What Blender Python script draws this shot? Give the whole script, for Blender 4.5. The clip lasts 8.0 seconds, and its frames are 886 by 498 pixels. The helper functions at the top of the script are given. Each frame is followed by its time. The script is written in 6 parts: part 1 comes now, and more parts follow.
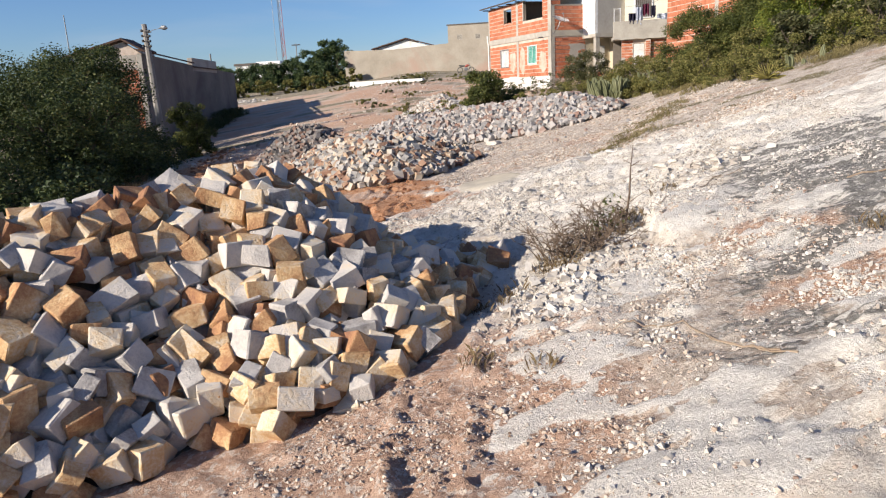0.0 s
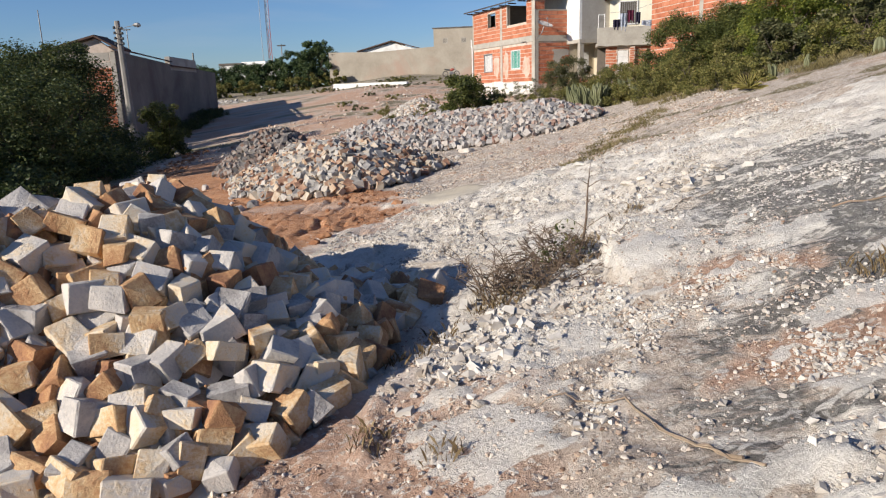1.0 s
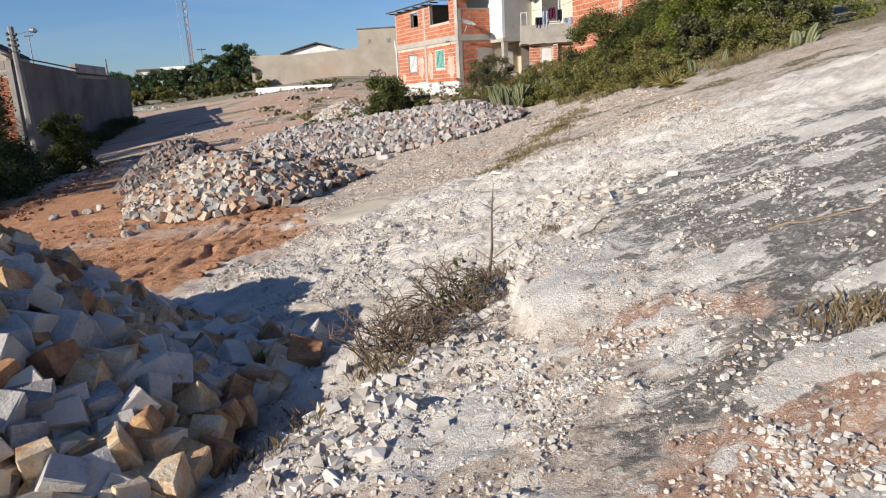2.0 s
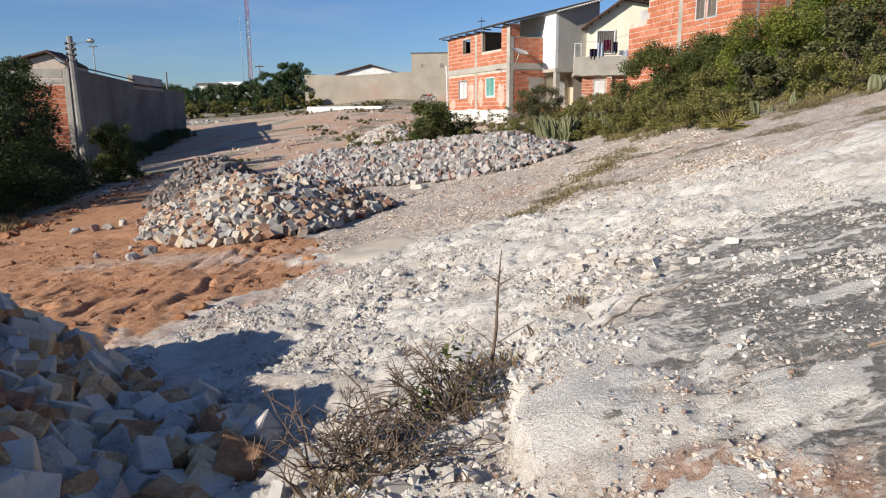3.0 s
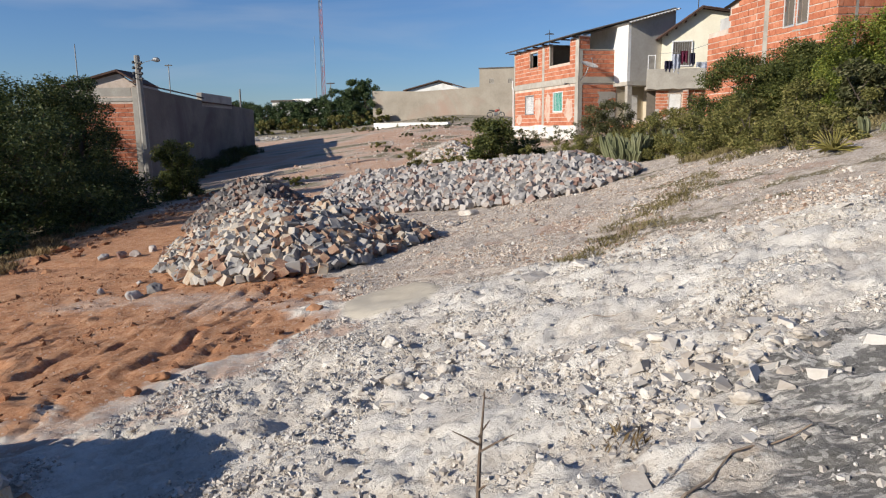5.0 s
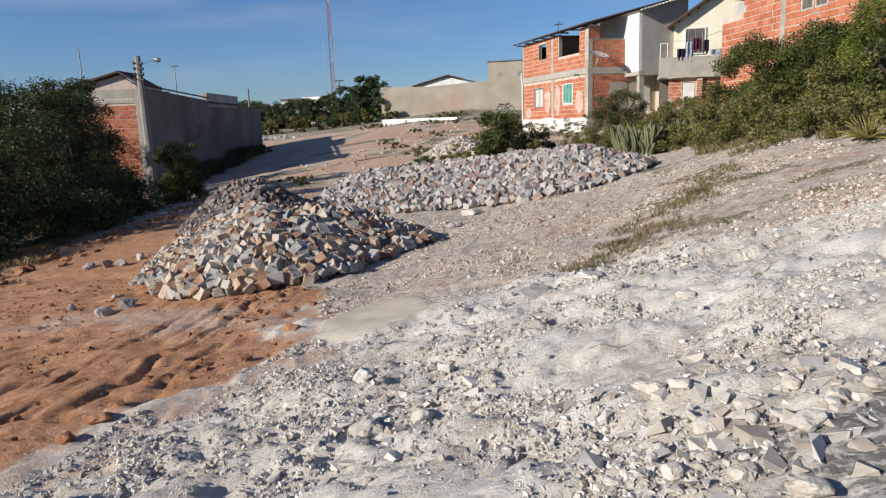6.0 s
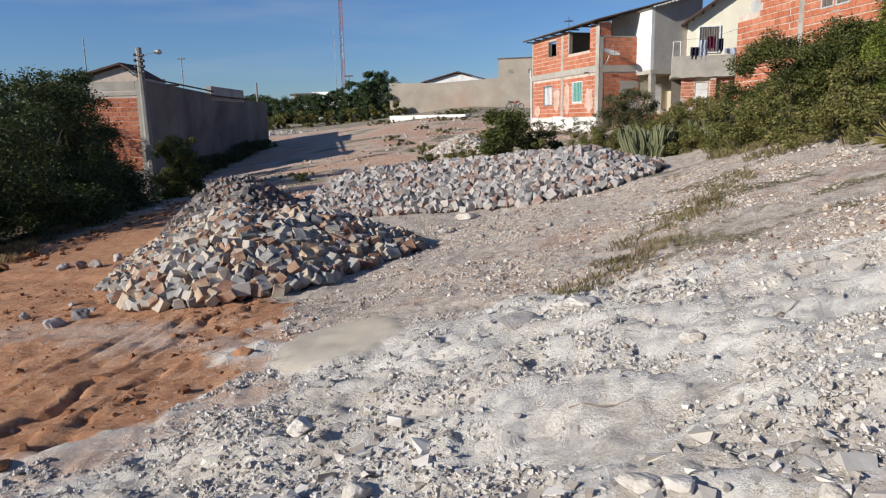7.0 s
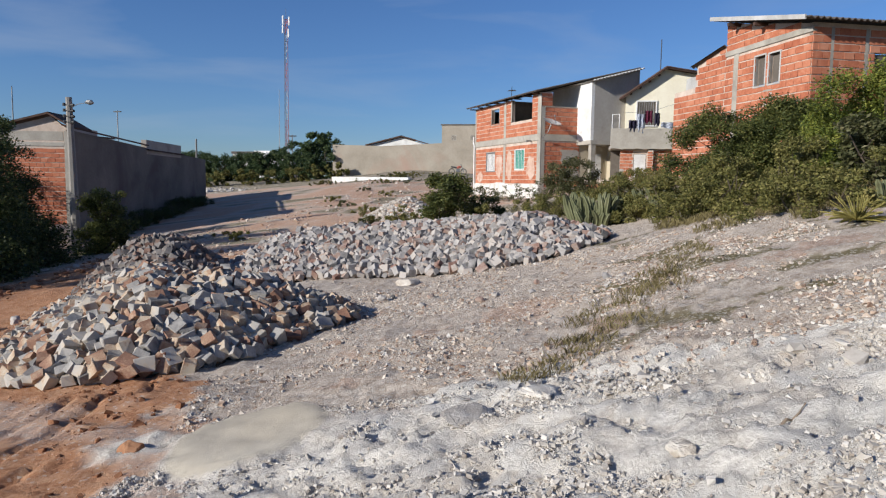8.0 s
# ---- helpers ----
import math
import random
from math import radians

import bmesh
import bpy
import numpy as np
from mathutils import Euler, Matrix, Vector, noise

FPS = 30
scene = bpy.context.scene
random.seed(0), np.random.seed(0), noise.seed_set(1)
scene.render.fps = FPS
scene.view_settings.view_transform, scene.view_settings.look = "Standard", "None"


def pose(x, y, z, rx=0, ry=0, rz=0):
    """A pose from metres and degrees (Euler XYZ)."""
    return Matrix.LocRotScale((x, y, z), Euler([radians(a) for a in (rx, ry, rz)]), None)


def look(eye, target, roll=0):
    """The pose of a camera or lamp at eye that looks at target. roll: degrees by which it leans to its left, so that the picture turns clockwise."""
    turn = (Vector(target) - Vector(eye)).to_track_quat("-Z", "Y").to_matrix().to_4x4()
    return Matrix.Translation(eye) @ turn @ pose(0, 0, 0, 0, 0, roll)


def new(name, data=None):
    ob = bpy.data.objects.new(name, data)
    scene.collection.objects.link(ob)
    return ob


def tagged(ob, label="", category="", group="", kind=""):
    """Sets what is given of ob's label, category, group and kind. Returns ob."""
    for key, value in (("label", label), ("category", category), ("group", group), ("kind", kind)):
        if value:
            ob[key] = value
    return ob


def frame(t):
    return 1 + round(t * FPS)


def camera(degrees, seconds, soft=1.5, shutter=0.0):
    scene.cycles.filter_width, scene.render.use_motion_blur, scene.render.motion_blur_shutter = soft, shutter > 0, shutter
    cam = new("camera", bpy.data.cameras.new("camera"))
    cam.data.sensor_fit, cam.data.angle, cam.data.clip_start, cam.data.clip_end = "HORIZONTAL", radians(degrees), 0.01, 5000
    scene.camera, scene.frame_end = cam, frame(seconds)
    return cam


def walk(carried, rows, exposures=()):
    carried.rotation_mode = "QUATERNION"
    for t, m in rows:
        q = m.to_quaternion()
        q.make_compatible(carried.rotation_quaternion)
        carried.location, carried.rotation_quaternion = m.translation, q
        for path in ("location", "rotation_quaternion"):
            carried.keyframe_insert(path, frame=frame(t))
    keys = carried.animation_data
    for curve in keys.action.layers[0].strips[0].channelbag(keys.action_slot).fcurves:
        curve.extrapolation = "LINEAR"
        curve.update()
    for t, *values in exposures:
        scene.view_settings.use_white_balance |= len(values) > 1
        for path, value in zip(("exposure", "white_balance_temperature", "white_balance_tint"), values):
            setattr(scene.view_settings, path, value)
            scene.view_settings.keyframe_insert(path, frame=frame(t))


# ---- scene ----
cam = camera(65.1, 8.0, soft=1.2)
PATH = [
    (0, (0.377, -0.113, 0.877), (0.022, 1.8, 0.415), -2.8),
    (0.5, (0.507, 0.303, 0.875), (0.123, 2.199, 0.368), -4.3),
    (1, (0.622, 0.608, 0.88), (0.305, 2.529, 0.426), -1.8),
    (1.5, (0.702, 1.02, 0.947), (0.519, 2.959, 0.492), -1.2),
    (1.7, (0.737, 1.126, 0.921), (0.618, 3.067, 0.452), -4.0),
    (2.8, (1.01, 2.119, 0.934), (0.781, 4.063, 0.528), 0.7),
    (3, (0.987, 2.204, 0.968), (0.724, 4.148, 0.579), -0.4),
    (3.5, (1.022, 2.537, 0.956), (0.602, 4.459, 0.596), -2.4),
    (4, (1.089, 2.851, 1.002), (0.582, 4.75, 0.635), -1.0),
    (4.2, (1.09, 3.02, 0.962), (0.632, 4.937, 0.624), -0.5),
    (5.3, (1.144, 3.701, 1.034), (0.679, 5.615, 0.687), -0.8),
    (5.5, (1.152, 3.822, 1.013), (0.634, 5.728, 0.699), -0.6),
    (6, (1.145, 4.237, 1.012), (0.647, 6.141, 0.654), -1.9),
    (6.5, (1.217, 4.636, 0.976), (0.694, 6.541, 0.663), -3.0),
    (7, (1.213, 4.934, 1.024), (0.69, 6.829, 0.658), -1.1),
    (7.5, (1.134, 5.223, 1.009), (0.861, 7.185, 0.733), 1.0),
    (8, (1.073, 5.539, 0.991), (0.711, 7.497, 0.803), 0.8),
]
walk(cam, [(t, look(eye, target, roll)) for t, eye, target, roll in PATH],
     exposures=((0.0, 0.40, 6550, 12), (0.5, 0.32, 6530, 12), (1.0, 0.18, 6450, 11), (1.5, 0.23, 6430, 11), (3.5, 0.22, 6360, 10), (5.5, 0.09, 6340, 10), (6.5, 0.06, 6240, 10), (8.0, -0.02, 6060, 10)))

# world, sun, exposure
SUN_TO = Vector((-0.735, -0.678, 0.0)).normalized()      # level direction towards the sun
SUN_UP = radians(22.0)
world = bpy.data.worlds.new("sky")
scene.world = world
world.use_nodes = True
wn, wl = world.node_tree.nodes, world.node_tree.links
wn.clear()
w_out = wn.new("ShaderNodeOutputWorld")
w_bg = wn.new("ShaderNodeBackground")
w_sky = wn.new("ShaderNodeTexSky")
w_sky.sky_type = 'NISHITA'
w_sky.sun_disc = False
w_sky.sun_elevation = SUN_UP
w_sky.sun_rotation = math.atan2(SUN_TO.x, SUN_TO.y)
w_sky.air_density, w_sky.dust_density, w_sky.ozone_density = 1.0, 0.15, 4.0
# thin streaks of high cloud
w_co = wn.new("ShaderNodeTexCoord")
w_map = wn.new("ShaderNodeMapping")
w_map.inputs["Scale"].default_value = (1.3, 1.3, 7.0)
w_map.inputs["Rotation"].default_value = (0.0, 0.12, 0.3)
w_no = wn.new("ShaderNodeTexNoise")
w_no.inputs["Scale"].default_value = 2.2
w_no.inputs["Detail"].default_value = 6.0
w_no.inputs["Distortion"].default_value = 0.4
w_ra = wn.new("ShaderNodeMapRange")
w_ra.inputs["From Min"].default_value, w_ra.inputs["From Max"].default_value = 0.48, 0.8
w_ra.inputs["To Max"].default_value = 0.35
w_mix = wn.new("ShaderNodeMix")
w_mix.data_type = 'RGBA'
w_mix.inputs["B"].default_value = (5.5, 6.0, 6.8, 1)
wl.new(w_co.outputs["Generated"], w_map.inputs["Vector"])
wl.new(w_map.outputs["Vector"], w_no.inputs["Vector"])
wl.new(w_no.outputs["Fac"], w_ra.inputs["Value"])
wl.new(w_ra.outputs["Result"], w_mix.inputs["Factor"])
w_tint = wn.new("ShaderNodeMix")          # the deep blue of dry air
w_tint.data_type, w_tint.blend_type = 'RGBA', 'MULTIPLY'
w_tint.inputs[0].default_value = 1.0
w_tint.inputs["B"].default_value = (0.78, 0.93, 1.20, 1)
wl.new(w_sky.outputs["Color"], w_tint.inputs["A"])
wl.new(w_tint.outputs["Result"], w_mix.inputs["A"])
wl.new(w_mix.outputs["Result"], w_bg.inputs["Color"])
w_bg.inputs["Strength"].default_value = 0.080
wl.new(w_bg.outputs["Background"], w_out.inputs["Surface"])
sun = new("sun", bpy.data.lights.new("sun", 'SUN'))
sun.data.energy, sun.data.angle, sun.data.color = 5.7, radians(0.6), (1.0, 0.92, 0.80)
sun.matrix_world = look((0, 0, 0), -(SUN_TO * math.cos(SUN_UP) + Vector((0, 0, math.sin(SUN_UP)))))


# ---- materials ----
def ramp_node(nt, stops):
    r = nt.nodes.new("ShaderNodeValToRGB")
    els = r.color_ramp.elements
    while len(els) < len(stops):
        els.new(0.5)
    for e, (p, c) in zip(els, stops):
        e.position, e.color = p, (*c, 1)
    return r


def noise_node(nt, scale, detail=5.0, rough=0.55, vec=None, dist=0.0):
    n = nt.nodes.new("ShaderNodeTexNoise")
    n.inputs["Scale"].default_value, n.inputs["Detail"].default_value = scale, detail
    n.inputs["Roughness"].default_value, n.inputs["Distortion"].default_value = rough, dist
    if vec:
        nt.links.new(vec, n.inputs["Vector"])
    return n


def mix_node(nt, a, b, fac, mode='MIX'):
    m = nt.nodes.new("ShaderNodeMix")
    m.data_type, m.blend_type = 'RGBA', mode
    for name, v in (("A", a), ("B", b), ("Factor", fac)):
        sock = m.inputs[name] if name != "Factor" else m.inputs[0]
        if isinstance(v, tuple):
            sock.default_value = (*v, 1)
        elif isinstance(v, (int, float)):
            sock.default_value = v
        else:
            nt.links.new(v, sock)
    return m.outputs["Result"]


def base_mat(name, rough=0.85):
    m = bpy.data.materials.new(name)
    m.use_nodes = True
    b = m.node_tree.nodes["Principled BSDF"]
    b.inputs["Roughness"].default_value = rough
    b.inputs["Specular IOR Level"].default_value = 0.25
    return m, m.node_tree, b


def bump_to(nt, bsdf, height, strength, distance):
    bp = nt.nodes.new("ShaderNodeBump")
    bp.inputs["Strength"].default_value, bp.inputs["Distance"].default_value = strength, distance
    nt.links.new(height, bp.inputs["Height"])
    nt.links.new(bp.outputs["Normal"], bsdf.inputs["Normal"])


def surface(name, stops, scale, fine=9.0, rough=0.85, bump=0.4, dist=0.01, stain=None, vary=0.0, island=False, metal=0.0):
    """A worn surface: a colour ramp over coarse and fine noise, an optional stain, and a relief."""
    m, nt, b = base_mat(name, rough)
    b.inputs["Metallic"].default_value = metal
    co = nt.nodes.new("ShaderNodeTexCoord").outputs["Object"]
    if vary:
        info = nt.nodes.new("ShaderNodeNewGeometry").outputs["Random Per Island"] if island else nt.nodes.new("ShaderNodeObjectInfo").outputs["Random"]
        off = nt.nodes.new("ShaderNodeVectorMath")
        off.operation = 'MULTIPLY_ADD'
        nt.links.new(info, off.inputs[0])
        off.inputs[1].default_value = (37.0, 53.0, 71.0)
        nt.links.new(co, off.inputs[2])
        co = off.outputs[0]
    big, small = noise_node(nt, scale, 4.0, 0.6, co, 0.3), noise_node(nt, scale * fine, 6.0, 0.65, co)
    fac = nt.nodes.new("ShaderNodeMath")
    fac.operation = 'MULTIPLY_ADD'
    nt.links.new(small.outputs["Fac"], fac.inputs[0])
    fac.inputs[1].default_value = 0.4
    sub = nt.nodes.new("ShaderNodeMath")
    sub.operation = 'MULTIPLY_ADD'
    nt.links.new(big.outputs["Fac"], sub.inputs[0])
    sub.inputs[1].default_value, sub.inputs[2].default_value = 0.9, -0.15
    last = sub.outputs[0]
    if vary:
        ad = nt.nodes.new("ShaderNodeMath")
        ad.operation = 'MULTIPLY_ADD'
        nt.links.new(info, ad.inputs[0])
        ad.inputs[1].default_value = vary
        nt.links.new(last, ad.inputs[2])
        last = ad.outputs[0]
        sub.inputs[2].default_value -= vary * 0.5
    nt.links.new(last, fac.inputs[2])
    r = ramp_node(nt, stops)
    nt.links.new(fac.outputs[0], r.inputs["Fac"])
    col = r.outputs["Color"]
    if stain:
        sc, colour, lo, hi = stain
        sn = noise_node(nt, sc, 5.0, 0.6, co, 0.6)
        rg = nt.nodes.new("ShaderNodeMapRange")
        rg.inputs["From Min"].default_value, rg.inputs["From Max"].default_value = lo, hi
        nt.links.new(sn.outputs["Fac"], rg.inputs["Value"])
        col = mix_node(nt, col, colour, rg.outputs["Result"])
    nt.links.new(col, b.inputs["Base Color"])
    bump_to(nt, b, fac.outputs[0], bump, dist)
    return m


# ---- helpers for meshes ----
def smooth(a, b, x):
    k = min(1.0, max(0.0, (x - a) / (b - a)))
    return k * k * (3 - 2 * k)


def soft(x, w):
    """Zero below 0, x above it, with a rounded knee of width w."""
    return x if x > 30 * w else w * math.log1p(math.exp(max(-40.0, x / w)))


def part(name, bm, material, parent=None, label=""):
    me = bpy.data.meshes.new(name)
    bm.to_mesh(me)
    bm.free()
    for m in (material if isinstance(material, (list, tuple)) else [material]):
        me.materials.append(m)
    ob = new(name, me)
    if parent:
        ob.parent = parent
    if label:
        ob["label"] = label
    return ob


def raw(name, verts, faces, material, parent=None, shade=False):
    me = bpy.data.meshes.new(name)
    me.from_pydata(verts, [], faces)
    me.materials.append(material)
    me.update()
    if shade:
        me.polygons.foreach_set("use_smooth", [True] * len(me.polygons))
    ob = new(name, me)
    if parent:
        ob.parent = parent
    return ob


def thing(name, m, label, category, group="", kind=""):
    ob = new(name)
    ob.matrix_world = m
    ob.empty_display_size = 0.2
    return tagged(ob, label, category, group, kind)


def box(bm, x0, y0, z0, x1, y1, z1, bevel=0.0):
    g = bmesh.ops.create_cube(bm, size=1.0)
    bmesh.ops.scale(bm, vec=(x1 - x0, y1 - y0, z1 - z0), verts=g["verts"])
    bmesh.ops.translate(bm, vec=((x0 + x1) / 2, (y0 + y1) / 2, (z0 + z1) / 2), verts=g["verts"])
    if bevel:
        edges = list({e for v in g["verts"] for e in v.link_edges})
        bmesh.ops.bevel(bm, geom=edges, offset=bevel, segments=1, affect='EDGES')
    return g["verts"]


def boxed(x0, y0, z0, x1, y1, z1, bevel=0.0):
    bm = bmesh.new()
    box(bm, x0, y0, z0, x1, y1, z1, bevel)
    return bm


def tube(bm, pts, radii, sides=7):
    """A tapering tube through the points."""
    rings = []
    for i, p in enumerate(pts):
        p = Vector(p)
        d = (Vector(pts[min(i + 1, len(pts) - 1)]) - Vector(pts[max(i - 1, 0)])).normalized()
        a = d.orthogonal().normalized()
        b = d.cross(a)
        rings.append([bm.verts.new(p + (a * math.cos(k * math.tau / sides) + b * math.sin(k * math.tau / sides)) * radii[i]) for k in range(sides)])
    for r0, r1 in zip(rings, rings[1:]):
        for k in range(sides):
            bm.faces.new((r0[k], r0[(k + 1) % sides], r1[(k + 1) % sides], r1[k]))
    bm.faces.new(list(reversed(rings[0])))
    bm.faces.new(rings[-1])


# ---- ground ----
def level(x, y):
    """The lie of the land: a slope that falls to the left and rises to the far houses."""
    far = (soft(y - 29, 2.0) - soft(y - 72, 3.0)) * (1 - 0.38 * smooth(-15, -4, x))
    z = -0.56 + 0.107 * x + 0.118 * soft(x + 1.2, 0.5) + 0.012 * min(y, 75.0) + 0.085 * far
    z += 0.05 * soft(x - 1.0, 0.4) + 0.08 * smooth(0.8, 2.5, -x)
    z -= 0.16 * soft(x - 7, 1.0)
    if x < -27:
        z += 0.08 * (-27 - x)
    if y > 90:
        z -= 0.02 * (y - 90)
    if x > 20:
        z += 0.055 * (min(x, 400) - 20)
    return max(-30.0, min(12.0, z))


def orange_edge(y):
    """x of the border between orange earth and white rock."""
    if y < 7.4:
        return -1.68 - (7.4 - y) * 0.5
    if y < 8.6:
        return -1.68 + (y - 7.4) * 0.58
    return -0.984 - 0.38 * (min(y, 10.0) - 8.6) - 0.55 * soft(min(y, 14.5) - 10.2, 0.3) + 0.45 * soft(min(y, 34) - 22, 0.5)


def zones(x, y):
    """How far a place is orange earth, dark lichen rock, brown soil, gravel and grassy ground."""
    n1 = noise.fractal((x * 0.9, y * 0.9, 3.1), 0.8, 2.1, 4)
    n2 = noise.fractal((x * 2.6, y * 2.6, 8.7), 0.7, 2.1, 4)
    o = smooth(-0.28, 0.28, orange_edge(y) - x + 0.50 * n1 + 0.30 * n2)
    if y > 16:
        o *= 1 - 0.40 * smooth(16, 26, y)
    d = smooth(0.7, 1.6, x + 0.4 * n1) * (1 - smooth(5.8, 6.8, y - 0.22 * x + 0.5 * n1))
    d *= 0.42 + 0.30 * smooth(1.4, 2.1, x + 0.2 * n1) + 0.22 * smooth(-0.15, 0.35, n1 * 0.7 + n2 * 0.45)
    b = (1 - smooth(2.9, 3.9, y + 0.5 * n1 + 0.7 * max(0.0, x))) * (1 - smooth(0.3, 1.1, x + 0.3 * n2)) * 0.9
    b = max(b, smooth(1.4, 2.0, x) * smooth(0.0, 0.4, n1) * (1 - smooth(3.2, 4.6, y)) * 0.75)
    for px, py, rx, ry in ((1.55, 3.95, 0.42, 0.24), (1.66, 2.95, 0.5, 0.4)):
        k = smooth(0.35, 1.0, 1.35 - math.hypot((x - px) / rx, (y - py) / ry) + 0.7 * n2)
        b, d = max(b, 0.85 * k), d * (1 - 0.85 * k)
    b = max(b, 0.7 * smooth(0.0, 0.5, 0.55 - abs(x - orange_edge(y) - 0.25) + 0.5 * n2) * smooth(4.5, 5.5, y) * (1 - smooth(8.2, 9.0, y)))
    g = smooth(9.0, 9.6, y + 0.4 * n1 + 0.25 * n2)
    # thin tan soil over the near rock, with pale slabs left bare
    tan = (1 - smooth(3.3, 4.8, y + 0.6 * n1 - 0.25 * x)) * smooth(0.0, 0.5, x + 0.3 * n2) * smooth(-0.22, 0.12, n2 + 0.5 * n1 + 0.22)
    g = max(g, 0.95 * tan)
    b = max(b, 0.55 * smooth(0.25, 0.6, n1 + 0.4 * n2) * smooth(9.4, 10.0, y) * (1 - smooth(13.0, 15.0, y)))
    # a pale skin of dust over the orange earth
    o *= 1 - 0.42 * smooth(-0.75, -0.05, 0.4 * n1 + 0.3 * n2 - abs(y - 9.45 + 0.25 * (x + 3.0))) * smooth(-5.4, -4.6, x)
    veg = smooth(0.0, 1.6, x - 2.9 - max(0.0, 15 - y) * 0.32 + 0.4 * n1) * smooth(11.0, 14.5, y) if y < 60 else 0.6
    veg = max(veg, smooth(0.0, 1.2, 1.2 + 0.4 * n1 - abs(x + 0.5) * 0.25) * smooth(19.5, 21.5, y) * (1 - smooth(33, 38, y)))
    veg = max(veg, smooth(0.0, 1.5, (-6.6 - x) - max(0.0, y - 9) * 0.45 + 0.6 * n1) * (1 - smooth(24, 32, y)))
    if 8.5 < y < 17 and x > 0.3:
        veg = max(veg, 0.8 * smooth(0.12, 0.5, noise.fractal((x * 0.75 + 0.2 * y, y * 1.5 - 0.3 * x, 6.0), 0.7, 2.2, 4)) * smooth(0.3, 1.6, x) * smooth(8.5, 10.0, y))
    if y > 21:
        veg = max(veg, 0.8 * smooth(-0.15, 0.45, noise.fractal((x * 0.3, y * 0.4, 1.0), 0.8, 2.0, 4)) * smooth(21, 27, y))
    m = mud_patch(x, y) if 8 < y < 11 else 0.0
    shelf = ledge(x, y)
    d = max(d * (1 - 0.7 * shelf), 0.62 * shelf * smooth(0.02, 0.15, x - 1.0) * smooth(-0.05, 0.2, n2 + 0.3 * n1))
    return o * (1 - 0.8 * veg) * (1 - m), d, b * (1 - o) * (1 - m) * (1 - shelf), g * (1 - o) * (1 - m) * (1 - shelf), veg, m, max(slab_patch(x, y), shelf * smooth(-0.35, 0.0, n2 - 0.3 * smooth(0.15, 0.3, x - 0.95))) * (1 - o) * (1 - m)


def chunk(x, y, s, seed):
    """Broken lumps: each cell of a random net at a height of its own, falling off at its rim."""
    d, p = noise.voronoi((x * s, y * s, seed))
    rim = min(1.0, (d[1] - d[0]) * 3.0)
    return noise.noise(p[0] * 3.7) * rim


def mud_patch(x, y):
    """A smooth low dome of dried mud among the rubble."""
    return smooth(-1.12, -0.82, -math.hypot((x + 0.66) / 0.42, (y - 9.02) / 0.55) + 0.12 * noise.noise((x * 3, y * 3, 0)))


def ledge(x, y):
    """A smooth rock shelf with a steep worn edge beside the dry shrub."""
    if not (3.6 < y < 5.6 and 0.6 < x < 2.0):
        return 0.0
    w = 0.10 * noise.fractal((x * 2.6, y * 2.6, 2.0), 0.7, 2.1, 4)
    return smooth(0.0, 0.05, x - 0.90 - 0.10 * abs(y - 4.75) + w) * (1 - smooth(0.1, 0.75, x - 0.98)) * (1 - smooth(5.12, 5.22, y + w)) * smooth(3.9, 4.4, y)


def slab_patch(x, y):
    """Bare plates of smooth pale rock, drawn out along the slope."""
    if not (-6.0 < y < 9.6 and 0.1 < x < 12.0):
        return 0.0
    k = noise.fractal((x * 1.5 + 0.7 * y, y * 3.0 - 0.9 * x, 21.0), 0.7, 2.1, 5)
    return smooth(0.20, 0.25, k + 0.10 * smooth(0.2, 0.5, x) * (1 - smooth(0.8, 1.2, x)) * (1 - smooth(2.4, 2.9, y)) + 0.06 * smooth(6.8, 8.0, y))


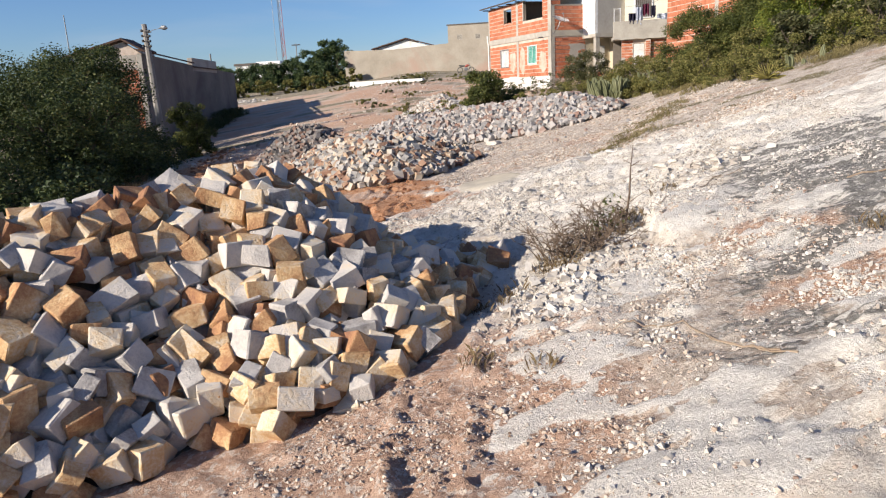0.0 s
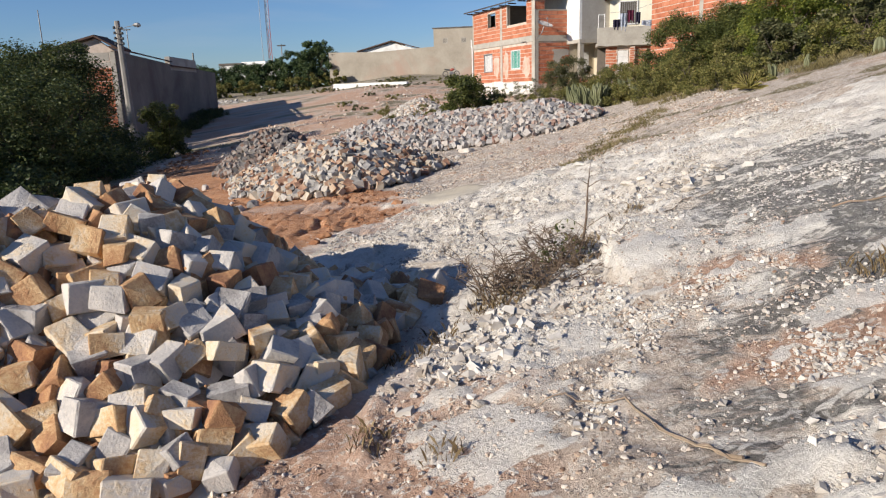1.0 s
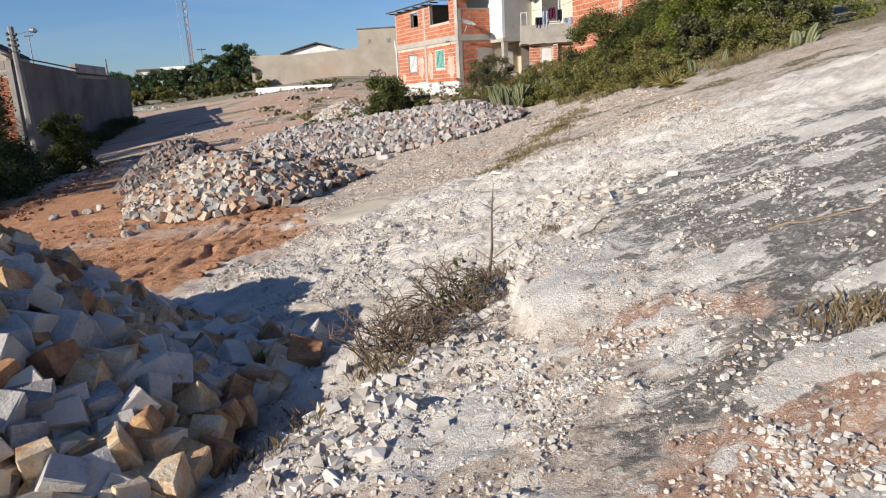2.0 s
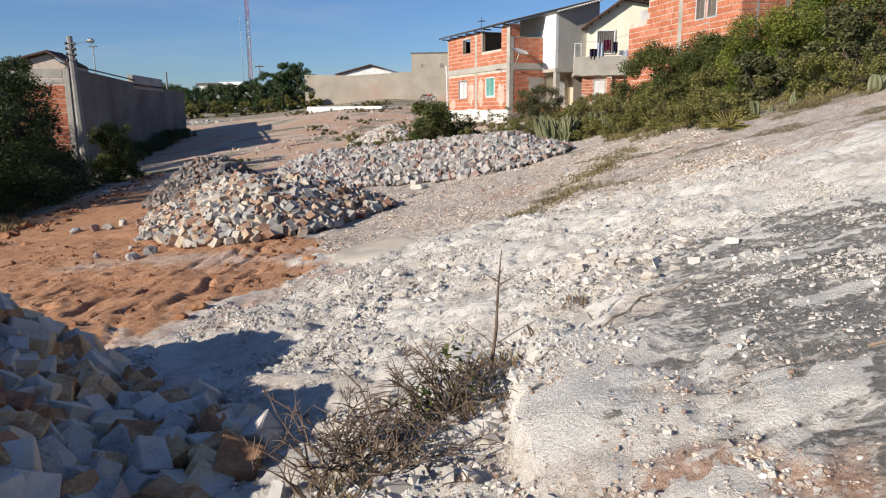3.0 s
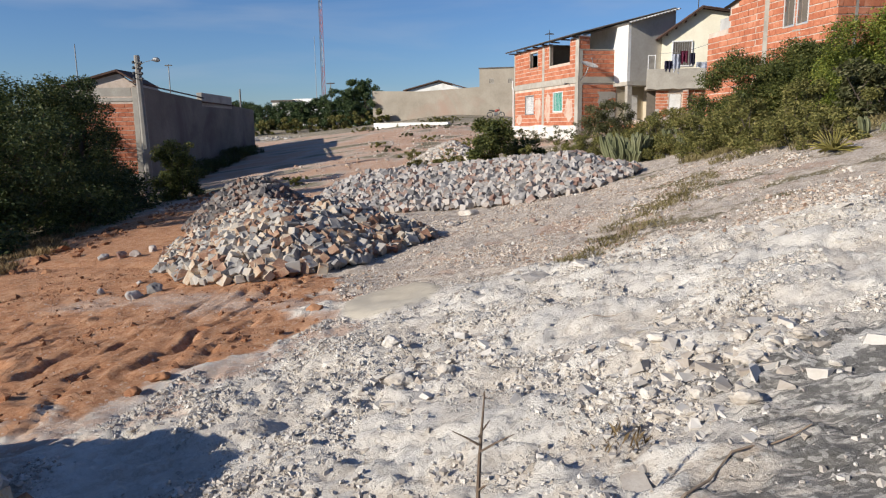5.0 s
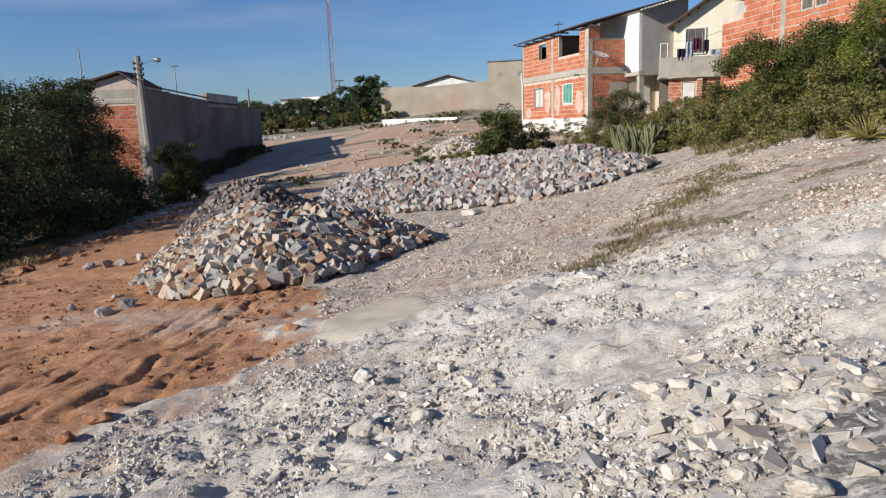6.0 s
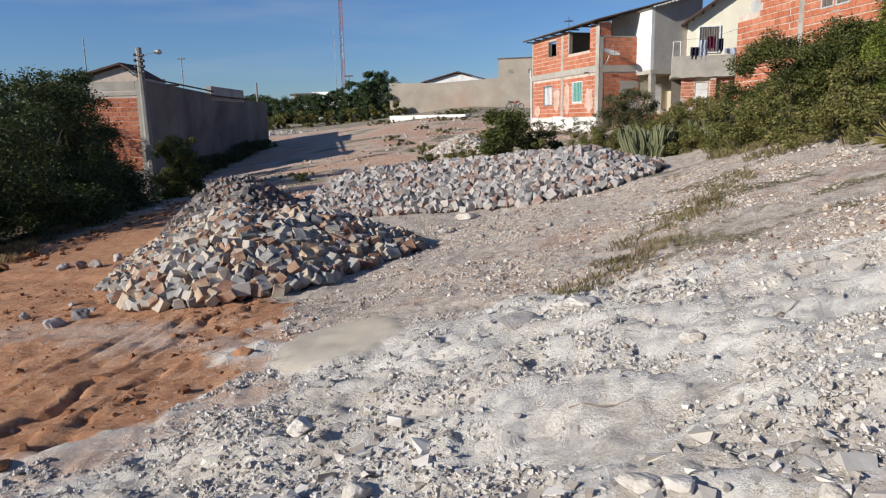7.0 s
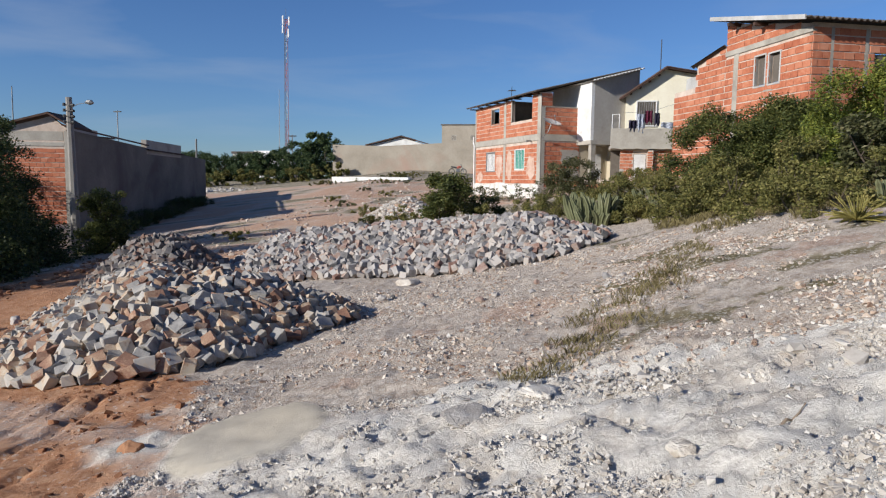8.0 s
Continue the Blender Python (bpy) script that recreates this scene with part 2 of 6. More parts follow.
def relief(x, y):
    """Small lumps, plates and ruts on top of the level."""
    if y > 45 or y < -6 or abs(x) > 30:
        return 0.12 * noise.fractal((x * 0.15, y * 0.15, 0.0), 0.9, 2.0, 3)
    z = 0.032 * noise.fractal((x * 0.8, y * 0.8, 1.0), 0.8, 2.0, 4)
    if 31 < y < 37 and -9 < x < -3:
        z += 0.75 * smooth(0.0, 1.0, 1 - math.hypot((x + 5.9) / 1.9, (y - 34.0) / 1.6))
    if y > 22 or x < -9 or x > 9:
        return z + 0.05 * noise.fractal((x * 1.3, y * 1.3, 2.0), 0.6, 2.1, 4)
    o, d, b, g, veg, _, _ = zones(x, y)
    rock = (1 - o) * (1 - b)
    bare = max(mud_patch(x, y), ledge(x, y))
    rock *= 1 - 0.9 * bare
    # broken plates of rock: stepped noise, with a ragged edge
    pl = noise.fractal((x * 1.5 + 0.6 * y, y * 2.2 - 0.3 * x, 5.0), 0.6, 2.1, 5)
    z += 0.022 * (smooth(0.0, 0.04, pl) + smooth(0.28, 0.32, pl) + smooth(-0.3, -0.26, pl) - 1.2) * rock * (1 - 0.6 * g) * (1 - 0.8 * d)
    z += 0.13 * ledge(x, y)
    crumb = smooth(-0.25, 0.25, noise.fractal((x * 1.2, y * 1.2, 7.0), 0.8, 2.0, 3) + 0.25 * smooth(5.0, 6.5, y) - 0.5 * g)
    crumb = 0.3 + 0.7 * crumb
    z += 0.04 * mud_patch(x, y)
    z += rock * crumb * (0.020 * chunk(x, y, 8.0, 0.0) + 0.028 * chunk(x, y, 17.0, 5.0)) * (0.5 + 0.5 * smooth(4.8, 6.0, y) - 0.45 * smooth(7.2, 8.2, y)) * (1 - 0.9 * d)
    flat = slab_patch(x, y) * (1 - o)
    z += (0.006 + 0.008 * rock + 0.012 * b) * noise.fractal((x * 9.0, y * 9.0, 2.0), 0.5, 2.1, 5) * (1 - 0.85 * bare) * (1 - 0.7 * flat)
    z += (b * 0.022 + g * 0.014) * chunk(x, y, 13.0, 9.0) * (1 - 0.7 * flat)
    z += 0.012 * flat
    # two crumbled ridges in the bare soil before the heap
    if 1.0 < y < 3.3 and -0.7 < x < 0.4:
        for q in (x + 0.33 - 0.2 * (2.64 - y), x + 0.045 - 0.118 * (3.02 - y)):
            k = noise.fractal((x * 7.0, y * 7.0, 12.0), 0.6, 2.1, 4)
            z += (0.020 + 0.05 * k) * (1 - smooth(0.0, 0.07, abs(q + 0.03 + 0.05 * k))) - 0.014 * (1 - smooth(0.0, 0.035, abs(q - 0.035 + 0.09 * k))) * smooth(-0.1, 0.2, k)
    # wheel ruts across the orange earth
    if o > 0.02:
        w = (x + 0.12 * y + 0.34 * noise.fractal((x * 0.8, y * 0.6, 0.0), 0.8, 2.0, 3)) / 0.34
        cut = abs(w - round(w)) * 0.34
        dash = noise.fractal((x * 1.6 + round(w) * 5.3, y * 0.9, 9.0), 0.7, 2.2, 4)
        lump = noise.fractal((x * 2.6, y * 2.6, 9.0), 0.7, 2.0, 4)
        z += o * (-0.05 * (1 - smooth(0.0, 0.05, cut + 0.04 * lump)) * smooth(0.0, 0.25, dash) + 0.022 * (1 - smooth(0.0, 0.06, abs(cut - 0.10))) * smooth(0.05, 0.4, dash) + 0.022 * lump + 0.018 * chunk(x, y, 7.0, 6.0) * smooth(0.0, 0.3, lump) + 0.012 * chunk(x, y, 17.0, 3.0))
    return z


def ground_at(x, y):
    return level(x, y) + relief(x, y)


def grid_lines(marks):
    """Coordinates from (start, step) marks; the last mark ends the list."""
    out = []
    for (a, s), (b, _) in zip(marks, marks[1:]):
        n = max(1, round((b - a) / s))
        out += [a + (b - a) * i / n for i in range(n)]
    return out + [marks[-1][0]]


def ground_material():
    m, nt, b = base_mat("ground_earth_and_rock", 0.92)
    b.inputs["Specular IOR Level"].default_value = 0.15
    co = nt.nodes.new("ShaderNodeTexCoord").outputs["Object"]

    def attr(name):
        a = nt.nodes.new("ShaderNodeAttribute")
        a.attribute_name = name
        return a.outputs["Fac"]

    fine, mid, coarse = noise_node(nt, 38, 8, 0.7, co), noise_node(nt, 7, 6, 0.65, co, 0.5), noise_node(nt, 1.1, 5, 0.6, co)

    def shade(stops, n):
        r = ramp_node(nt, stops)
        nt.links.new(n, r.inputs["Fac"])
        return r.outputs["Color"]

    def sharp(fac, n, width=0.22, gain=1.0, reach=0.9, mid=0.95):
        """A zone's border broken up by noise."""
        a = nt.nodes.new("ShaderNodeMath")
        a.operation = 'MULTIPLY_ADD'
        nt.links.new(n, a.inputs[0])
        a.inputs[1].default_value = reach
        nt.links.new(fac, a.inputs[2])
        r = nt.nodes.new("ShaderNodeMapRange")
        r.inputs["From Min"].default_value, r.inputs["From Max"].default_value = mid - width, mid + width
        r.inputs["To Max"].default_value = gain
        nt.links.new(a.outputs[0], r.inputs["Value"])
        return r.outputs["Result"]

    both = mix_node(nt, fine.outputs["Color"], mid.outputs["Color"], 0.5)
    sep = nt.nodes.new("ShaderNodeSeparateColor")
    nt.links.new(both, sep.inputs["Color"])
    n = sep.outputs[0]
    white = shade([(0.33, (0.31, 0.25, 0.195)), (0.41, (0.51, 0.455, 0.385)), (0.50, (0.645, 0.595, 0.525)), (0.66, (0.73, 0.69, 0.62))], n)
    white = mix_node(nt, white, shade([(0.38, (0.46, 0.38, 0.295)), (0.6, (0.76, 0.72, 0.65))], coarse.outputs["Fac"]), 0.42)
    orange = shade([(0.34, (0.26, 0.11, 0.052)), (0.48, (0.435, 0.215, 0.11)), (0.64, (0.57, 0.355, 0.215))], n)
    brown = shade([(0.3, (0.22, 0.12, 0.075)), (0.5, (0.43, 0.265, 0.18)), (0.7, (0.56, 0.42, 0.32))], n)
    grey = shade([(0.36, (0.20, 0.145, 0.108)), (0.46, (0.39, 0.31, 0.24)), (0.57, (0.54, 0.455, 0.37)), (0.69, (0.68, 0.61, 0.525))], n)
    slab = shade([(0.30, (0.48, 0.43, 0.365)), (0.44, (0.63, 0.585, 0.515)), (0.62, (0.71, 0.67, 0.605))], n)
    dark = shade([(0.3, (0.06, 0.057, 0.052)), (0.5, (0.145, 0.138, 0.125)), (0.7, (0.28, 0.265, 0.235))], n)
    mud = shade([(0.36, (0.46, 0.40, 0.305)), (0.56, (0.55, 0.49, 0.385)), (0.7, (0.61, 0.555, 0.45))], coarse.outputs["Fac"])
    grass = shade([(0.3, (0.06, 0.05, 0.025)), (0.5, (0.14, 0.115, 0.05)), (0.7, (0.30, 0.23, 0.13))], n)
    # crumbs: soil and gap shade coloured into the broken rock's joints, patch by patch
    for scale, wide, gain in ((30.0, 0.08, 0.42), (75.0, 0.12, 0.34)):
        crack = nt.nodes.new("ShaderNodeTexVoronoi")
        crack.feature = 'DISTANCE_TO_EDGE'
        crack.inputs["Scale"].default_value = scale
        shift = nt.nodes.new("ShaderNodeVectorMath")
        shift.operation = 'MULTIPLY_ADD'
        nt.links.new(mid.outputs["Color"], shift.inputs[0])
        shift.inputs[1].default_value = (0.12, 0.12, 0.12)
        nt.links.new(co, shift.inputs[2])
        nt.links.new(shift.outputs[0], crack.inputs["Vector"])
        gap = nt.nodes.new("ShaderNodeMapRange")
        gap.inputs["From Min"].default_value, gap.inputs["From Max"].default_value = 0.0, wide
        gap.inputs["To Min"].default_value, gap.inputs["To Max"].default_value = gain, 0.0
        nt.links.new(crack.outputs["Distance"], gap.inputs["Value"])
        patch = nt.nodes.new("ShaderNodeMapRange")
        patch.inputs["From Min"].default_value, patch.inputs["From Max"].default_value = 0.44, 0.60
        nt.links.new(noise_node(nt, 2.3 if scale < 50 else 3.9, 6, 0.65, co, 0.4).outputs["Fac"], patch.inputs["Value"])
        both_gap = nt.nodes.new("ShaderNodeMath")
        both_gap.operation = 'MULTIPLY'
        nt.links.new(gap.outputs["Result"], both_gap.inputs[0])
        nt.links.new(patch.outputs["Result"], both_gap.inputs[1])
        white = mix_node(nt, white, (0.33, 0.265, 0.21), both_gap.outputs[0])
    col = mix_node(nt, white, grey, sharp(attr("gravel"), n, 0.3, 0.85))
    col = mix_node(nt, col, brown, sharp(attr("brown"), n, 0.3, 0.9))
    streak = nt.nodes.new("ShaderNodeMapping")
    streak.inputs["Scale"].default_value = (1.2, 5.0, 1.0)
    streak.inputs["Rotation"].default_value = (0, 0, 0.35)
    nt.links.new(co, streak.inputs["Vector"])
    sn = noise_node(nt, 4.2, 8, 0.7, streak.outputs["Vector"], 0.6)
    col = mix_node(nt, col, dark, sharp(attr("dark"), sn.outputs["Fac"], 0.10, 0.9, 2.0, 1.5))
    col = mix_node(nt, col, orange, sharp(attr("orange"), n, 0.25))
    col = mix_node(nt, col, grass, sharp(attr("grassy"), n, 0.25, 0.9))
    # pale and dark grit
    v = nt.nodes.new("ShaderNodeTexVoronoi")
    v.inputs["Scale"].default_value = 55
    nt.links.new(co, v.inputs["Vector"])
    vs = nt.nodes.new("ShaderNodeSeparateColor")
    nt.links.new(v.outputs["Color"], vs.inputs["Color"])
    sel = nt.nodes.new("ShaderNodeMapRange")
    sel.inputs["From Min"].default_value, sel.inputs["From Max"].default_value = 0.8, 0.84
    sel.inputs["To Max"].default_value = 0.45
    less = nt.nodes.new("ShaderNodeMath")
    less.operation = 'MULTIPLY_ADD'
    nt.links.new(attr("orange"), less.inputs[0])
    less.inputs[1].default_value = -0.16
    nt.links.new(vs.outputs[0], less.inputs[2])
    nt.links.new(less.outputs[0], sel.inputs["Value"])
    col = mix_node(nt, col, (0.66, 0.62, 0.55), sel.outputs["Result"])
    col = mix_node(nt, col, slab, sharp(attr("slab"), n, 0.12, 0.85))
    col = mix_node(nt, col, mud, sharp(attr("mud"), n, 0.2, 0.9))
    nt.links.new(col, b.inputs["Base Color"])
    wob = nt.nodes.new("ShaderNodeVectorMath")
    wob.operation = 'MULTIPLY_ADD'
    nt.links.new(mid.outputs["Color"], wob.inputs[0])
    wob.inputs[1].default_value = (0.10, 0.10, 0.10)
    nt.links.new(co, wob.inputs[2])
    height = noise_node(nt, 64, 8, 0.72, co).outputs["Fac"]
    for scale, weight in ((24.0, 0.34), (55.0, 0.18)):
        cell = nt.nodes.new("ShaderNodeTexVoronoi")
        cell.inputs["Scale"].default_value = scale
        nt.links.new(wob.outputs[0], cell.inputs["Vector"])
        cs = nt.nodes.new("ShaderNodeSeparateColor")
        nt.links.new(cell.outputs["Color"], cs.inputs["Color"])
        add = nt.nodes.new("ShaderNodeMath")
        add.operation = 'MULTIPLY_ADD'
        nt.links.new(cs.outputs[1], add.inputs[0])
        add.inputs[1].default_value = weight
        nt.links.new(height, add.inputs[2])
        height = add.outputs[0]
    calm = nt.nodes.new("ShaderNodeMath")      # dried mud is smooth
    calm.operation = 'MULTIPLY_ADD'
    nt.links.new(attr("mud"), calm.inputs[0])
    calm.inputs[1].default_value, calm.inputs[2].default_value = -0.85, 1.0
    damp = nt.nodes.new("ShaderNodeMath")
    damp.operation = 'MULTIPLY'
    nt.links.new(height, damp.inputs[0])
    nt.links.new(calm.outputs[0], damp.inputs[1])
    bump_to(nt, b, damp.outputs[0], 0.8, 0.018)
    return m


M_GROUND = ground_material()


def build_ground():
    xs = grid_lines([(-2500, 500), (-500, 100), (-100, 10), (-40, 2.0), (-14, 0.4), (-7, 0.09), (-4.4, 0.036), (-1.4, 0.026), (2.9, 0.05), (4.2, 0.12), (7.0, 0.5), (14, 2.0), (40, 10), (100, 100), (500, 500), (2500, 0)])
    ys = grid_lines([(-300, 60), (-60, 8), (-12, 1.0), (-3.0, 0.08), (1.2, 0.024), (7.4, 0.035), (10.0, 0.06), (14, 0.12), (21, 0.35), (37.5, 1.0), (80, 5), (120, 40), (600, 300), (3000, 0)])
    nx, ny = len(xs), len(ys)
    verts, masks = [], [[] for _ in range(7)]
    for y in ys:
        for x in xs:
            verts.append((x, y, ground_at(x, y)))
            for lst, v in zip(masks, zones(x, y)):
                lst.append(v)
    faces = [(j * nx + i, j * nx + i + 1, (j + 1) * nx + i + 1, (j + 1) * nx + i) for j in range(ny - 1) for i in range(nx - 1)]
    ob = raw("ground", verts, faces, M_GROUND, shade=True)
    for name, lst in zip(("orange", "dark", "brown", "gravel", "grassy", "mud", "slab"), masks):
        a = ob.data.attributes.new(name, 'FLOAT', 'POINT')
        a.data.foreach_set("value", lst)
    return tagged(ob, "sloping ground of pale crumbled rock and orange rutted earth", "ground", kind="structure")


ground = build_ground()

# ---- stone piles ----
STONE_STOPS = [(0.1, (0.251, 0.233, 0.219)), (0.24, (0.428, 0.4, 0.372)), (0.4, (0.567, 0.521, 0.465)), (0.53, (0.632, 0.525, 0.381)), (0.65, (0.558, 0.372, 0.195)), (0.77, (0.391, 0.209, 0.102)), (0.95, (0.223, 0.107, 0.065))]
FRONT_STOPS = [(0.1, (0.146, 0.138, 0.129)), (0.26, (0.292, 0.275, 0.254)), (0.42, (0.421, 0.391, 0.348)), (0.56, (0.473, 0.396, 0.297)), (0.67, (0.378, 0.258, 0.172)), (0.79, (0.267, 0.15, 0.099)), (0.95, (0.146, 0.077, 0.056))]
# darker copy of the stone colours: the rear heap's shade is mixed in
SHADED_STOPS = [(0.10, (0.07, 0.065, 0.062)), (0.35, (0.17, 0.155, 0.145)), (0.55, (0.27, 0.245, 0.22)), (0.72, (0.20, 0.135, 0.105)), (0.92, (0.11, 0.06, 0.045))]
FAR_STOPS = [(0.10, (0.11, 0.105, 0.10)), (0.28, (0.25, 0.235, 0.225)), (0.46, (0.40, 0.375, 0.35)), (0.62, (0.42, 0.375, 0.33)), (0.76, (0.30, 0.22, 0.18)), (0.88, (0.22, 0.125, 0.095)), (0.98, (0.12, 0.065, 0.05))]
M_STONE = surface("cut_stone", STONE_STOPS, 0.6, 16, 0.85, 0.8, 0.02, vary=0.7)
M_STONE_MANY = surface("cut_stone_heap", STONE_STOPS, 4.5, 16, 0.85, 0.8, 0.02, vary=0.7, island=True)
M_FAR = surface("weathered_cut_stone", FAR_STOPS, 0.5, 16, 0.85, 0.5, 0.012, vary=0.68)
M_FAR_MANY = surface("weathered_cut_stone_heap", FAR_STOPS, 3.4, 14, 0.85, 0.5, 0.012, vary=0.68, island=True)
M_FRONT = surface("mixed_cut_stone", FRONT_STOPS, 0.5, 16, 0.85, 0.6, 0.015, vary=0.72)
M_FRONT_MANY = surface("mixed_cut_stone_heap", FRONT_STOPS, 4.0, 14, 0.85, 0.6, 0.015, vary=0.72, island=True)
M_SHADED = surface("shaded_cut_stone", SHADED_STOPS, 0.5, 16, 0.85, 0.5, 0.012, vary=0.68)
M_SHADED_MANY = surface("shaded_cut_stone_heap", SHADED_STOPS, 3.4, 14, 0.85, 0.5, 0.012, vary=0.68, island=True)
# filler under the heaps; shade between the stones is in its dark colour
M_CORE = surface("dark_gap_filler", [(0.3, (0.06, 0.05, 0.04)), (0.7, (0.16, 0.12, 0.09))], 9.0, 5, 0.95, 0.8, 0.03)


def stone_mesh(rng, name, material):
    """A roughly squared block with broken, slightly rounded edges."""
    bm = bmesh.new()
    bmesh.ops.create_cube(bm, size=1.0)
    s = Vector((rng.uniform(0.95, 1.4), rng.uniform(0.85, 1.08), rng.uniform(0.7, 0.98)))
    for v in bm.verts:
        v.co = Vector([c * k + rng.uniform(-0.11, 0.11) for c, k in zip(v.co, s)])
    bmesh.ops.bevel(bm, geom=bm.edges[:], offset=0.035, segments=1, affect='EDGES')
    for v in bm.verts:
        v.co += Vector([rng.uniform(-0.022, 0.022) for _ in range(3)])
    bmesh.ops.triangulate(bm, faces=[f for f in bm.faces if len(f.verts) > 4])
    me = bpy.data.meshes.new(name)
    bm.to_mesh(me)
    bm.free()
    me.materials.append(material)
    return me


def mound_height(spots, x, y):
    """Height of a heap made of ridges ((ax, ay), (bx, by), height, reach)."""
    h = 0.0
    for (ax, ay), (bx, by), top, reach in spots:
        dx, dy = bx - ax, by - ay
        k = max(0.0, min(1.0, ((x - ax) * dx + (y - ay) * dy) / max(1e-6, dx * dx + dy * dy)))
        d = math.hypot(x - ax - k * dx, y - ay - k * dy) / reach
        d += 0.10 * noise.noise((x * 1.1, y * 1.1, 4.0))
        h = max(h, top * (1.06 - math.sqrt(d * d + 0.012)) if d < 1.0 else 0.0)
    return max(0.0, h)


def stone_pile(label, spots, size, gap, near, material, many, seed, group="stone piles on the lot"):
    """A heap of cut stones: a dark filler core, single stones on the side of the point near, and the joined rest."""
    rng = random.Random(seed)
    xs = [p[0] for s in spots for p in s[:2]]
    ys = [p[1] for s in spots for p in s[:2]]
    reach = max(s[3] for s in spots)
    x0, x1, y0, y1 = min(xs) - reach, max(xs) + reach, min(ys) - reach, max(ys) + reach
    cx, cy = (x0 + x1) / 2, (y0 + y1) / 2
    pile = thing("stone_pile", Matrix.Translation((cx, cy, level(cx, cy))), label, "stone pile", group)
    inv = Matrix.Translation((-cx, -cy, -level(cx, cy)))
    # core: a sheet below the stones, coloured dark like the shade in their gaps
    step = gap * 0.8
    nx, ny = int((x1 - x0) / step) + 1, int((y1 - y0) / step) + 1
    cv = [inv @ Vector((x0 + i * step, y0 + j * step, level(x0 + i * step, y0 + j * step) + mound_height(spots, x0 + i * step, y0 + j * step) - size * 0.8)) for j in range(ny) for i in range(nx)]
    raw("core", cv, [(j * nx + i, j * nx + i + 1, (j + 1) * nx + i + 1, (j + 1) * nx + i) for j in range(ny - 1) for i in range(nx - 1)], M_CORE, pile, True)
    # places of the stones: a loose grid on the surface, two layers
    places = []
    for layer in range(2):
        g = gap * (1.0 if layer == 0 else 0.9)
        y = y0
        while y < y1:
            x = x0 + rng.uniform(0, g)
            while x < x1:
                px, py = x + rng.uniform(-0.4, 0.4) * g, y + rng.uniform(-0.4, 0.4) * g
                h = mound_height(spots, px, py)
                if h > 0.012 * (1 + layer * 6):
                    places.append((px, py, level(px, py) + max(h - layer * size * 0.75, 0.0) + rng.uniform(-0.25, 0.32) * size * (1 - layer * 0.5) + size * 0.12, layer))
                x += g
            y += g * 0.82
    shapes = [stone_mesh(rng, "stone", material) for _ in range(14)]
    places.sort(key=lambda p: (p[0] - near[0]) ** 2 + (p[1] - near[1]) ** 2 + 4 * p[3])
    verts, faces = [], []
    for i, (x, y, z, layer) in enumerate(places):
        me = rng.choice(shapes)
        k = size * rng.uniform(0.82, 1.18)
        m = inv @ Matrix.LocRotScale((x, y, z), Euler((rng.gauss(0, 0.6), rng.gauss(0, 0.6), rng.uniform(0, 6.3))), (k, k, k))
        if i < 300:
            ob = new("stone", me)
            ob.parent = pile
            ob.matrix_basis = m
        else:
            base = len(verts)
            verts += [m @ v.co for v in me.vertices]
            faces += [tuple(base + j for j in p.vertices) for p in me.polygons]
    rest = raw("loose_fill", verts, faces, many, pile)
    tagged(rest, kind="stuff")
    return pile


NEAR_HEAP = [((-1.42, 3.87), (-2.49, 2.34), 1.03, 1.04), ((-1.31, 3.46), (-2.21, 5.05), 0.92, 1.11), ((-0.91, 3.85), (-1.1, 3.3), 0.56, 0.66), ((-0.72, 4.53), (-1.6, 5.22), 0.15, 0.64)]
stone_pile("heap of grey and tan cut paving stones on the earth", NEAR_HEAP, 0.122, 0.118, (-0.3, 2.4), M_STONE, M_STONE_MANY, 11)
stone_pile("low heap of grey and brown cut paving stones", [((-2.66, 12.37), (-3.33, 12.15), 0.61, 1.48), ((-2.89, 11.59), (-4.25, 13.35), 0.68, 1.37)], 0.104, 0.1, (-2.4, 10.2), M_FRONT, M_FRONT_MANY, 12)
stone_pile("small heap of cut paving stones with shade in their colour", [((-6.35, 16.74), (-5.87, 16.52), 0.95, 1.25)], 0.11, 0.106, (-5.6, 15.6), M_SHADED, M_SHADED_MANY, 13)
stone_pile("long heap of grey cut paving stones", [((-4.1, 18.2), (-0.5, 17.3), 0.74, 1.7), ((-0.5, 17.3), (0.25, 16.7), 0.66, 1.4)], 0.11, 0.104, (0.0, 15.5), M_FAR, M_FAR_MANY, 14)

# ---- building materials ----
M_BRICK = surface("hollow_clay_brick", [(0.15, (0.30, 0.085, 0.045)), (0.5, (0.44, 0.155, 0.082)), (0.85, (0.56, 0.26, 0.16))], 2.2, 14, 0.9, 0.5, 0.01, vary=0.3)
M_BRICK_MANY = surface("hollow_clay_brick_rest", [(0.15, (0.30, 0.085, 0.045)), (0.5, (0.44, 0.155, 0.082)), (0.85, (0.56, 0.26, 0.16))], 2.2, 14, 0.9, 0.5, 0.01, vary=0.3, island=True)
M_MORTAR = surface("mortar", [(0.3, (0.42, 0.33, 0.26)), (0.7, (0.62, 0.52, 0.44))], 3.0, 9, 0.95, 0.6, 0.01)
M_CONCRETE = surface("cast_concrete", [(0.25, (0.26, 0.235, 0.20)), (0.55, (0.38, 0.35, 0.30)), (0.8, (0.47, 0.44, 0.385))], 1.1, 11, 0.9, 0.5, 0.01, stain=(0.7, (0.20, 0.18, 0.155), 0.56, 0.75))
